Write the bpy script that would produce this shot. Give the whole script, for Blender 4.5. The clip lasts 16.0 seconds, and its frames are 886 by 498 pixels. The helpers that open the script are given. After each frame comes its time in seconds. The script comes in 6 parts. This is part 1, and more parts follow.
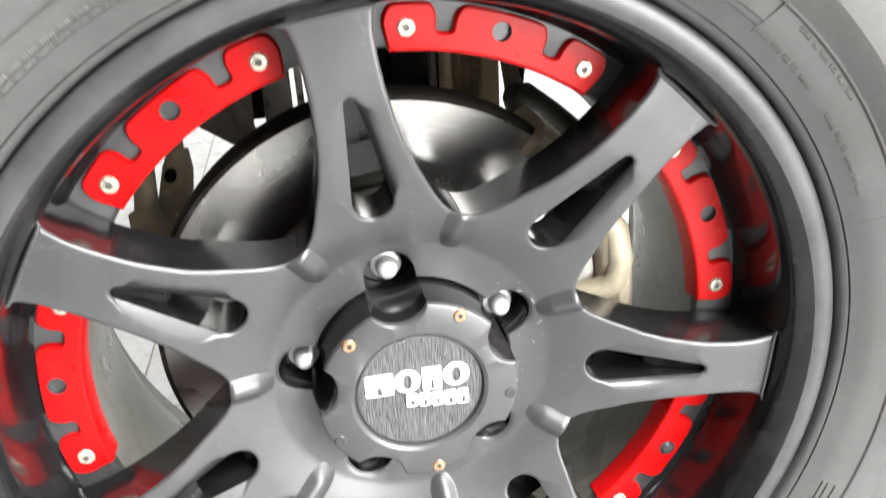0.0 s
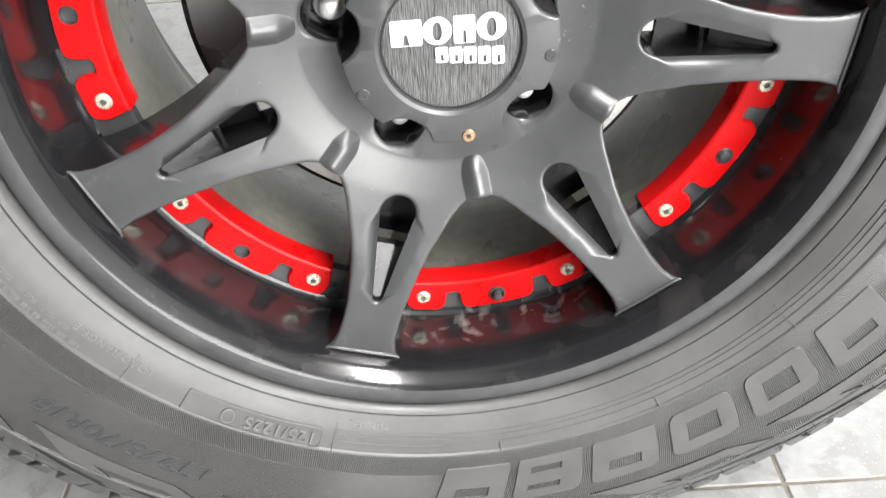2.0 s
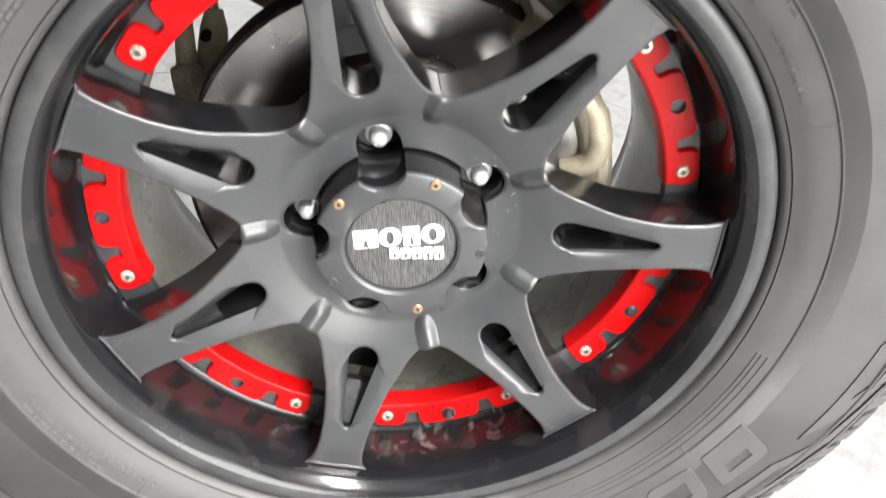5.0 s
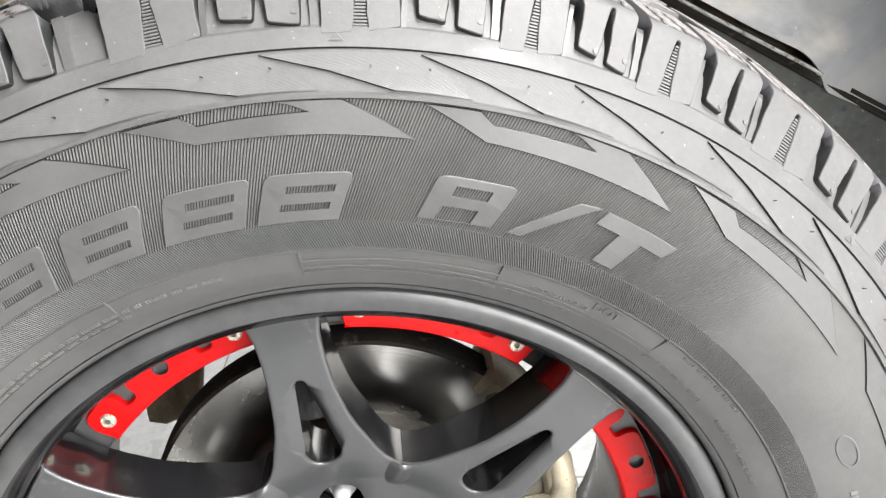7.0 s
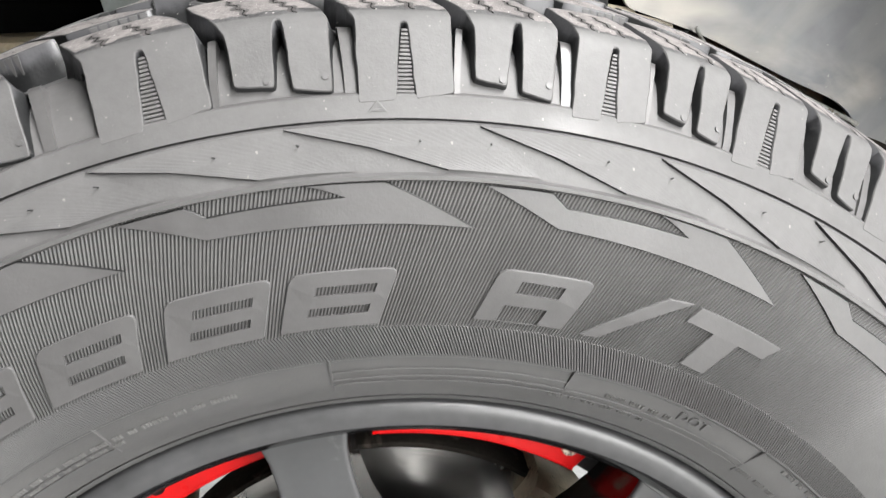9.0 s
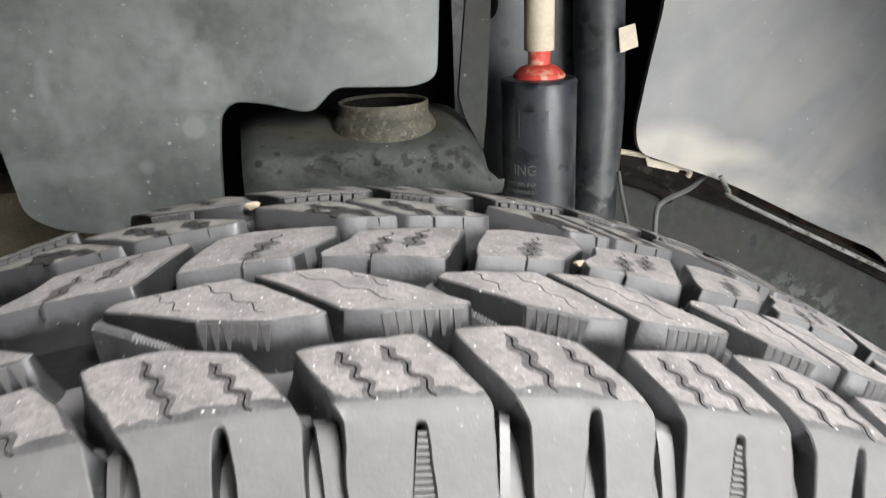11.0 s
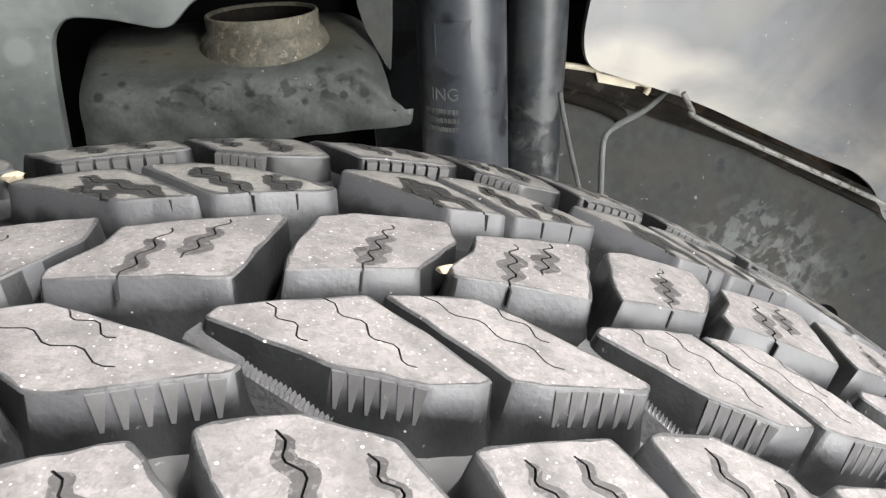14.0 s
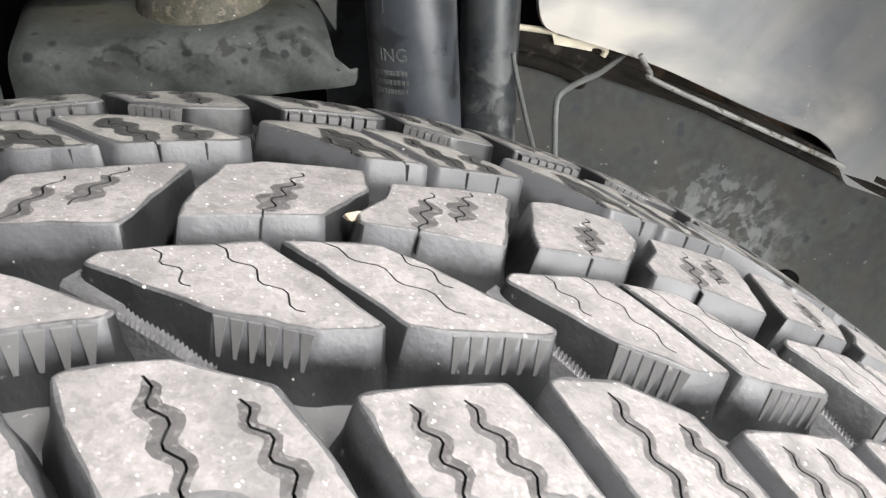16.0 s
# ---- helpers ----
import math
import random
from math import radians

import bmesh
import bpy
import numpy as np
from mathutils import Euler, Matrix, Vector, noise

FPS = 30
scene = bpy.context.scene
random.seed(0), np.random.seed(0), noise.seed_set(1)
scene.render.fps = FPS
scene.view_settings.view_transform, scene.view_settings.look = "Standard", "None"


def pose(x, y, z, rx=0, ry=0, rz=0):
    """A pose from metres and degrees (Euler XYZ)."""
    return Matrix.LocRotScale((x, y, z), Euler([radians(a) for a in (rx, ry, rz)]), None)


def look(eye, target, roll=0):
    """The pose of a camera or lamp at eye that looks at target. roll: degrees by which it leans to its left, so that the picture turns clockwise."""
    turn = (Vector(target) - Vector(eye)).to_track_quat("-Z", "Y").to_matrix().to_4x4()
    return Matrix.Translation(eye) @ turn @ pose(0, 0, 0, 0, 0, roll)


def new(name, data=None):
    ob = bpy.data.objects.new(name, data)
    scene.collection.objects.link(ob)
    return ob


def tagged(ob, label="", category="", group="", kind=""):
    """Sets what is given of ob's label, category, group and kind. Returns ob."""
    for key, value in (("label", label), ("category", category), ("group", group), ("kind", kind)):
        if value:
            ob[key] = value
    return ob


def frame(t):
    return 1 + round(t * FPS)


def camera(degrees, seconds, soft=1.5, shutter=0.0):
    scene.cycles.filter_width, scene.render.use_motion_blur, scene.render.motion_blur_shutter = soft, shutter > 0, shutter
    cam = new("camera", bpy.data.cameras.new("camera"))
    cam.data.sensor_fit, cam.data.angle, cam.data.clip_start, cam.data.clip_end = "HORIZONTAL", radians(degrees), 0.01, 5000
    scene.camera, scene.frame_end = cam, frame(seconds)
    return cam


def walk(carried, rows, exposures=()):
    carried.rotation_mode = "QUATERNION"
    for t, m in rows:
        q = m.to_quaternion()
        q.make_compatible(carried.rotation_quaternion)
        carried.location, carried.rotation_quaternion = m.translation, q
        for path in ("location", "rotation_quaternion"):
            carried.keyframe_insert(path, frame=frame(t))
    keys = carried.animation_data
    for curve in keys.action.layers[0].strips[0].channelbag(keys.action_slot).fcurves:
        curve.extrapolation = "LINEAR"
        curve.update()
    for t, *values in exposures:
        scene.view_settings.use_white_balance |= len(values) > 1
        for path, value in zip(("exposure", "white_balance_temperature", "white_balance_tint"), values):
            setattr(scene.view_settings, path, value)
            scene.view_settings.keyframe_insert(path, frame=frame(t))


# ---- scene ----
from mathutils.geometry import delaunay_2d_cdt

cam = camera(54.76, 16.0, soft=1.25, shutter=0.4)
walk(cam, [
    (0.0, pose(-0.0536, -0.4477, 0.7111, 64.36, 2.97, -11.35)),
    (0.5, pose(-0.0438, -0.4489, 0.6745, 61.21, 1.94, -10.13)),
    (1.0, pose(-0.0380, -0.4511, 0.6436, 57.82, 1.15, -8.76)),
    (1.5, pose(-0.0353, -0.4568, 0.6241, 55.25, 2.33, -5.59)),
    (2.0, pose(-0.0311, -0.4638, 0.6064, 53.23, 2.58, -4.72)),
    (2.5, pose(-0.0231, -0.4663, 0.6014, 51.90, 2.83, -4.43)),
    (3.0, pose(-0.0136, -0.4777, 0.6129, 51.43, 2.81, -4.47)),
    (3.2, pose(-0.0106, -0.4864, 0.6276, 51.15, 2.70, -4.54)),
    (5.3, pose(0.0135, -0.5071, 0.7909, 55.35, 2.21, -4.09)),
    (5.5, pose(0.0209, -0.5071, 0.8141, 57.70, 2.28, -3.83)),
    (6.0, pose(0.0463, -0.4838, 0.8660, 61.54, 2.18, -3.04)),
    (6.5, pose(0.0414, -0.4778, 0.8695, 64.61, 1.82, -4.01)),
    (7.0, pose(0.0336, -0.4693, 0.8646, 66.52, 1.77, -4.53)),
    (7.5, pose(0.0244, -0.4597, 0.8627, 67.31, 1.95, -4.67)),
    (8.0, pose(0.0091, -0.4399, 0.8595, 67.96, 2.06, -4.91)),
    (8.2, pose(0.0062, -0.4311, 0.8597, 68.10, 2.08, -5.13)),
    (10.3, pose(0.0090, -0.3099, 0.8980, 71.31, 2.20, -7.73)),
    (10.5, pose(0.0068, -0.2941, 0.9101, 71.38, 2.08, -7.91)),
    (11.0, pose(0.0079, -0.2399, 0.9333, 71.43, 1.83, -8.72)),
    (11.5, pose(0.0423, -0.2006, 0.9366, 71.58, 1.95, -9.07)),
    (12.0, pose(0.0701, -0.1798, 0.9362, 70.29, 2.13, -8.94)),
    (12.5, pose(0.0654, -0.1583, 0.9262, 68.54, 2.34, -8.97)),
    (13.0, pose(0.0617, -0.1536, 0.9258, 66.92, 2.44, -9.34)),
    (13.5, pose(0.0603, -0.1522, 0.9259, 65.53, 2.41, -9.85)),
    (14.0, pose(0.0649, -0.1501, 0.9248, 64.58, 2.40, -10.33)),
    (14.5, pose(0.0661, -0.1444, 0.9210, 63.76, 2.46, -10.65)),
    (15.0, pose(0.0665, -0.1432, 0.9207, 63.21, 2.47, -11.01)),
    (15.5, pose(0.0749, -0.1419, 0.9180, 62.98, 2.50, -11.23)),
    (16.0, pose(0.0819, -0.1489, 0.9138, 63.03, 2.40, -11.73)),
], exposures=((0.0, 0.83), (0.7, 0.68), (1.5, 0.48), (2.5, 0.36), (3.2, 0.36), (5.3, 0.50), (6.0, 0.56), (7.0, 0.57), (8.2, 0.51), (10.5, -0.10), (11.0, 0.24), (11.5, 0.53), (12.0, 0.51), (16.0, 0.54)))

# ---------------------------------------------------------------- light
H = 0.4215                       # height of the wheel's axle over the floor
world = bpy.data.worlds.new("garage_air")
world.use_nodes = True
scene.world = world
world.node_tree.nodes["Background"].inputs[0].default_value = (0.80, 0.86, 0.9, 1)
world.node_tree.nodes["Background"].inputs[1].default_value = 0.02


def area_lamp(name, at, target, sx, sy, watts, colour=(1, 0.985, 0.975)):
    data = bpy.data.lights.new(name, "AREA")
    data.shape, data.size, data.size_y, data.energy, data.color = "RECTANGLE", sx, sy, watts, colour
    ob = new(name, data)
    ob.matrix_world = look(at, target)
    return ob


# assumed ceiling lamps, none in view; the rear pair brightens floor and disc
LIGHTS = ((1.2, -1.5, 235), (-1.3, 2.3, 16), (1.3, 2.3, 110))   # x, y, watts
for lx, ly, watts in LIGHTS:
    area_lamp("tube_light_lamp", (lx, ly, 2.98), (lx, ly, 0), 0.28, 2.4, watts)

# added front-right light; the door opening around it is made up
area_lamp("door_daylight", (2.2, -3.42, 1.2), (2.2, 0, 1.2), 2.6, 2.3, 200, (1, 0.99, 0.97))

# ---------------------------------------------------------------- materials


def material(name, base, rough=0.5, metal=0.0, vary=0.15, scale=40.0, bump=0.0, bump_scale=300.0, spots=None,
             spot_scale=60.0, spot_at=0.6, coat=0.0, specks=None, spec=0.5, rough_vary=0.12):
    """Principled surface with mottling at two scales, optional spots of another colour, and fine relief."""
    m = bpy.data.materials.new(name)
    m.use_nodes = True
    nt = m.node_tree
    n, k = nt.nodes, nt.links
    b = n["Principled BSDF"]
    b.inputs["Roughness"].default_value = rough
    b.inputs["Metallic"].default_value = metal
    b.inputs["Coat Weight"].default_value = coat
    b.inputs["Specular IOR Level"].default_value = spec
    co = n.new("ShaderNodeTexCoord").outputs["Object"]

    def noise_node(s, detail=6.0, dist=0.0):
        t = n.new("ShaderNodeTexNoise")
        t.inputs["Scale"].default_value, t.inputs["Detail"].default_value, t.inputs["Distortion"].default_value = s, detail, dist
        k.new(co, t.inputs["Vector"])
        return t.outputs["Fac"]

    def mapped(src, a, c, lo, hi):
        t = n.new("ShaderNodeMapRange")
        t.inputs[1].default_value, t.inputs[2].default_value, t.inputs[3].default_value, t.inputs[4].default_value = a, c, lo, hi
        k.new(src, t.inputs[0])
        return t.outputs[0]

    big, small = noise_node(scale), noise_node(scale * 9, 3.0)
    mix = n.new("ShaderNodeMath")
    mix.operation = "ADD"
    k.new(mapped(big, 0.3, 0.7, -vary, vary), mix.inputs[0])
    k.new(mapped(small, 0.3, 0.7, -vary * 0.5, vary * 0.5), mix.inputs[1])
    lum = n.new("ShaderNodeMath")
    lum.operation = "ADD"
    lum.inputs[1].default_value = 1.0
    k.new(mix.outputs[0], lum.inputs[0])
    col = n.new("ShaderNodeMix")
    col.data_type, col.blend_type = "RGBA", "MULTIPLY"
    col.inputs[0].default_value = 1.0
    col.inputs[6].default_value = (*base, 1)
    k.new(lum.outputs[0], col.inputs[7])
    out = col.outputs[2]
    if spots:
        sp = n.new("ShaderNodeMix")
        sp.data_type = "RGBA"
        sp.inputs[7].default_value = (*spots, 1)
        k.new(mapped(noise_node(spot_scale, 4.0, 0.6), spot_at, spot_at + 0.07, 0, 1), sp.inputs[0])
        k.new(out, sp.inputs[6])
        out = sp.outputs[2]
    if specks:                                   # fine dust: colour, scale, threshold
        sk = n.new("ShaderNodeMix")
        sk.data_type = "RGBA"
        sk.inputs[7].default_value = (*specks[0], 1)
        k.new(mapped(noise_node(specks[1], 2.0), specks[2], specks[2] + 0.05, 0, 0.85), sk.inputs[0])
        k.new(out, sk.inputs[6])
        out = sk.outputs[2]
    k.new(out, b.inputs["Base Color"])
    k.new(mapped(big, 0.3, 0.7, max(0.02, rough - rough_vary), min(1, rough + rough_vary)), b.inputs["Roughness"])
    if bump:
        bp = n.new("ShaderNodeBump")
        bp.inputs["Strength"].default_value, bp.inputs["Distance"].default_value = bump, 0.001
        k.new(noise_node(bump_scale, 3.0), bp.inputs["Height"])
        k.new(bp.outputs[0], b.inputs["Normal"])
    return m


def ridged(m, bands, plain):
    """Adds slanted moulded ridges about the axle (the object's y axis). bands: count, inner radius, outer radius, height, slant in
    degrees; the second band leaves out the plain sectors (degrees clockwise from the top)."""
    nt = m.node_tree
    n, k = nt.nodes, nt.links
    b = n["Principled BSDF"]
    co = n.new("ShaderNodeTexCoord").outputs["Object"]
    sep = n.new("ShaderNodeSeparateXYZ")
    k.new(co, sep.inputs[0])

    def math_node(op, a, c=None, clamp=False):
        t = n.new("ShaderNodeMath")
        t.operation, t.use_clamp = op, clamp
        for i, v in enumerate((a, c)):
            if v is None:
                continue
            if isinstance(v, (int, float)):
                t.inputs[i].default_value = v
            else:
                k.new(v, t.inputs[i])
        return t.outputs[0]

    def between(value, lo, hi, sharp):
        return math_node("MULTIPLY", math_node("MULTIPLY", math_node("SUBTRACT", value, lo), sharp, True),
                         math_node("MULTIPLY", math_node("SUBTRACT", hi, value), sharp, True), True)

    ang = math_node("ARCTAN2", sep.outputs[0], sep.outputs[2])
    rad = math_node("SQRT", math_node("ADD", math_node("MULTIPLY", sep.outputs[0], sep.outputs[0]),
                                      math_node("MULTIPLY", sep.outputs[2], sep.outputs[2])))
    total, valley = None, None
    for q, (count, r0, r1, height, slant) in enumerate(bands):
        turned = math_node("ADD", ang, math_node("MULTIPLY", math_node("LOGARITHM", rad, math.e), math.tan(radians(slant))))
        term = math_node("MULTIPLY", math_node("SINE", math_node("MULTIPLY", turned, float(count))), between(rad, r0, r1, 2500.0))
        if q:
            for lo, hi in plain:
                term = math_node("MULTIPLY", term, math_node("SUBTRACT", 1.0, between(ang, radians(lo), radians(hi), 8.0)))
        valley = math_node("MULTIPLY", math_node("ADD", term, 1.0), 0.5) if valley is None else math_node("MINIMUM", valley, math_node("MULTIPLY", math_node("ADD", term, 1.0), 0.5))
        term = math_node("MULTIPLY", term, height)
        total = term if total is None else math_node("ADD", total, term)
    ridge_shade = n.new("ShaderNodeMix")                # occlusion between the ridges, put into the colour
    ridge_shade.data_type = "RGBA"
    ridge_shade.inputs[6].default_value = (0.044, 0.043, 0.042, 1)
    k.new(math_node("MULTIPLY", valley, 2.0, True), ridge_shade.inputs[0])
    k.new(b.inputs["Base Color"].links[0].from_socket, ridge_shade.inputs[7])
    k.new(ridge_shade.outputs[2], b.inputs["Base Color"])
    bp = n.new("ShaderNodeBump")
    bp.inputs["Strength"].default_value, bp.inputs["Distance"].default_value = 1.0, 1.0
    k.new(total, bp.inputs["Height"])
    old = b.inputs["Normal"].links
    if old:
        k.new(old[0].from_socket, bp.inputs["Normal"])
    k.new(bp.outputs[0], b.inputs["Normal"])
    return m


M = {
    "floor_tile": material("floor_tile", (0.31, 0.312, 0.308), 0.5, vary=0.16, scale=9, spots=(0.26, 0.258, 0.25), spot_scale=22, spot_at=0.56, bump=0.08, bump_scale=500, specks=((0.37, 0.37, 0.36), 330, 0.62)),
    "grout": material("grout", (0.185, 0.162, 0.135), 0.9, vary=0.25, scale=30),
    "wall_grey": material("wall_grey", (0.13, 0.133, 0.137), 0.8, vary=0.06, scale=3),
    "wall_paint": material("wall_paint", (0.55, 0.56, 0.56), 0.8, vary=0.05, scale=3),
    "sidewall": ridged(material("sidewall", (0.078, 0.077, 0.076), 0.46, spec=0.65, vary=0.12, scale=18, bump=0.12, bump_scale=900),
                       ((1420, 0.2785, 0.2935, 0.00032, 22), (1420, 0.2935, 0.354, 0.00026, -17)), ((39, 120), (-179, -158))),
    "rubber": material("rubber", (0.094, 0.092, 0.092), 0.54, spec=0.5, vary=0.12, scale=30, bump=0.1, bump_scale=900, specks=((0.22, 0.21, 0.2), 500, 0.72)),
    # paler than the sidewall: the sheen on the raised print put into colour
    "print_rubber": material("print_rubber", (0.128, 0.126, 0.123), 0.42, vary=0.1, scale=40),
    "slot_black": material("slot_black", (0.045, 0.046, 0.048), 0.55, vary=0.15, scale=30),
    "raised_rubber": material("raised_rubber", (0.078, 0.076, 0.076), 0.42, spec=0.7, vary=0.1, scale=40, bump=0.08, bump_scale=900),
    "tread_dust": material("tread_dust", (0.196, 0.182, 0.177), 0.85, vary=0.20, scale=170, bump=0.35, bump_scale=1500, spots=(0.235, 0.219, 0.213), spot_scale=620, spot_at=0.55),
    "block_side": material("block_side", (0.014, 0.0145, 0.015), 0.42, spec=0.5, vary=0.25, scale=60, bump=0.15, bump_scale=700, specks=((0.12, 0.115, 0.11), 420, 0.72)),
    # darker copy of block_side, for flanks turned away from the light
    "flank_shade": material("flank_shade", (0.012, 0.0125, 0.0125), 0.40, spec=0.45, vary=0.3, scale=70, bump=0.15, bump_scale=700, specks=((0.10, 0.096, 0.09), 380, 0.73)),
    "tread_far": material("tread_far", (0.180, 0.171, 0.158), 0.75, vary=0.3, scale=70, bump=0.5, bump_scale=700, spots=(0.18, 0.17, 0.16), spot_scale=300, spot_at=0.62, specks=((0.45, 0.43, 0.40), 560, 0.71)),
    "tread_edge": material("tread_edge", (0.068, 0.067, 0.068), 0.5, vary=0.3, scale=110, bump=0.35, bump_scale=800, specks=((0.24, 0.23, 0.22), 500, 0.70)),
    "tread_wet": material("tread_wet", (0.030, 0.029, 0.028), 0.55, vary=0.3, scale=120, bump=0.4, bump_scale=700, spots=(0.075, 0.071, 0.069), spot_scale=500, spot_at=0.58),
    "tread_faint": material("tread_faint", (0.150, 0.140, 0.136), 0.8, vary=0.3, scale=120, bump=0.4, bump_scale=700, spots=(0.20, 0.186, 0.18), spot_scale=500, spot_at=0.55),
    "tread_damp": material("tread_damp", (0.062, 0.058, 0.057), 0.7, vary=0.3, scale=120, bump=0.4, bump_scale=700, spots=(0.115, 0.107, 0.105), spot_scale=600, spot_at=0.56),
    # black unworn rubber, darkened further for the shade between the blocks
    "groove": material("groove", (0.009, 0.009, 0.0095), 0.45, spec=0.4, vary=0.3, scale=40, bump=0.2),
    "sipe_dark": material("sipe_dark", (0.02, 0.02, 0.02), 0.8, vary=0.2),
    "satin_black": material("satin_black", (0.049, 0.050, 0.052), 0.335, spec=0.9, rough_vary=0.07, vary=0.1, scale=25, bump=0.05, bump_scale=1400, spots=(0.11, 0.11, 0.11), spot_scale=45, spot_at=0.68, specks=((0.16, 0.16, 0.16), 420, 0.74)),
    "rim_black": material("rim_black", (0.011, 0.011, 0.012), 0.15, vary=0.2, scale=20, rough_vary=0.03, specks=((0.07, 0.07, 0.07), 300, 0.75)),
    "lip_black": material("lip_black", (0.064, 0.064, 0.066), 0.37, metal=0.2, spec=0.7, vary=0.22, scale=16, spots=(0.075, 0.075, 0.075), spot_scale=24, spot_at=0.58, bump=0.03, bump_scale=1200, rough_vary=0.03),
    "red": material("red_anodised", (0.60, 0.004, 0.005), 0.33, spec=0.28, vary=0.08, scale=30, bump=0.05),
    "bolt_zinc": material("bolt_zinc", (0.80, 0.76, 0.62), 0.3, metal=0.6, vary=0.15, scale=300),
    "bolt_brass": material("bolt_brass", (0.62, 0.40, 0.24), 0.35, metal=0.85, vary=0.2, scale=300),
    "bolt_black": material("bolt_black", (0.05, 0.05, 0.053), 0.4, vary=0.2, scale=300),
    "chrome": material("chrome", (0.9, 0.9, 0.9), 0.42, metal=0.6, vary=0.04, scale=60),
    "brushed": material("brushed_plate", (0.26, 0.26, 0.27), 0.36, metal=0.75, vary=0.1, scale=60),
    "logo_white": material("logo_white", (0.86, 0.86, 0.86), 0.4, vary=0.03),
    "disc_steel": material("disc_steel", (0.55, 0.54, 0.52), 0.28, metal=1.0, vary=0.12, scale=12, rough_vary=0.06),
    "disc_hat": material("disc_hat", (0.13, 0.124, 0.11), 0.55, metal=0.4, vary=0.25, scale=40),
    "caliper": material("caliper", (0.52, 0.46, 0.34), 0.5, metal=0.3, vary=0.2, scale=45, spots=(0.2, 0.17, 0.12), spot_scale=90, spot_at=0.62, bump=0.3),
    "knuckle": material("knuckle", (0.20, 0.165, 0.11), 0.6, vary=0.3, scale=50, spots=(0.25, 0.22, 0.16), spot_scale=80, spot_at=0.62, bump=0.3, specks=((0.4, 0.36, 0.28), 200, 0.68)),
    "mount_grey": material("mount_grey", (0.15, 0.145, 0.125), 0.6, vary=0.3, scale=40, spots=(0.08, 0.075, 0.06), spot_scale=70, spot_at=0.58, bump=0.2),
    "dark_arm": material("dark_arm", (0.030, 0.030, 0.024), 0.5, vary=0.3, scale=40, bump=0.2),
    "barrel": material("barrel", (0.150, 0.146, 0.122), 0.34, vary=0.3, scale=14, rough_vary=0.15),
    "panel": material("panel_plastic", (0.122, 0.134, 0.128), 0.5, vary=0.3, scale=14, bump=0.1, specks=((0.24, 0.25, 0.24), 240, 0.68), spec=0.6),
    "liner": material("liner_plastic", (0.120, 0.124, 0.132), 0.42, vary=0.22, scale=6, bump=0.08, specks=((0.26, 0.255, 0.24), 190, 0.73), spec=0.8),
    "frame_steel": material("frame_steel", (0.041, 0.044, 0.041), 0.65, spec=0.2, vary=0.3, scale=14, spots=(0.036, 0.038, 0.038), spot_scale=40, spot_at=0.58, bump=0.15, specks=((0.20, 0.20, 0.185), 180, 0.73)),
    "plate_dark": material("plate_dark", (0.026, 0.030, 0.034), 0.42, vary=0.35, scale=22, spots=(0.012, 0.013, 0.015), spot_scale=60, spot_at=0.56, bump=0.15, specks=((0.16, 0.16, 0.15), 200, 0.74)),
    "seat_steel": material("seat_steel", (0.058, 0.063, 0.059), 0.6, vary=0.3, scale=45, bump=0.35, bump_scale=220, specks=((0.30, 0.28, 0.22), 230, 0.73), spec=0.3),
    "ring_rust": material("ring_rust", (0.075, 0.069, 0.052), 0.75, vary=0.5, scale=90, spots=(0.125, 0.108, 0.080), spot_scale=240, spot_at=0.56, bump=0.6, bump_scale=260, specks=((0.36, 0.32, 0.25), 260, 0.70)),
    "shock_black": material("shock_black", (0.042, 0.047, 0.056), 0.36, vary=0.3, scale=26, spots=(0.009, 0.010, 0.012), spot_scale=42, spot_at=0.57, specks=((0.16, 0.16, 0.16), 240, 0.75), spec=0.9),
    "shock_red": material("shock_red", (0.60, 0.07, 0.05), 0.5, vary=0.2, scale=80, spots=(0.68, 0.34, 0.24), spot_scale=95, spot_at=0.52, bump=0.2),
    "boot": material("boot", (0.62, 0.54, 0.42), 0.6, vary=0.15, scale=50),
    "hose": material("hose", (0.11, 0.115, 0.11), 0.5, vary=0.25, scale=90),
    "clip_tan": material("clip_tan", (0.58, 0.52, 0.40), 0.5, vary=0.15, scale=90),
    "galvanised": material("galvanised", (0.24, 0.24, 0.225), 0.55, metal=0.3, vary=0.35, scale=60, spots=(0.10, 0.085, 0.065), spot_scale=110, spot_at=0.58),
    "dark": material("shade_black", (0.004, 0.004, 0.004), 0.9, spec=0.05, vary=0.3, scale=10),
    "brown_steel": material("brown_steel", (0.014, 0.012, 0.010), 0.8, spec=0.1, vary=0.4, scale=40, spots=(0.04, 0.034, 0.028), spot_scale=70, spot_at=0.62, bump=0.3),
    "rust_brown": material("rust_brown", (0.085, 0.052, 0.03), 0.7, vary=0.4, scale=30, spots=(0.03, 0.022, 0.016), spot_scale=26, spot_at=0.5),
    "stone": material("stone", (0.44, 0.37, 0.27), 0.8, vary=0.2, scale=300),
    "daylight": material("daylight", (0.8, 0.8, 0.8), 0.8, vary=0.02),
    "lamp_white": material("lamp_white", (0.85, 0.85, 0.85), 0.5, vary=0.02),
}


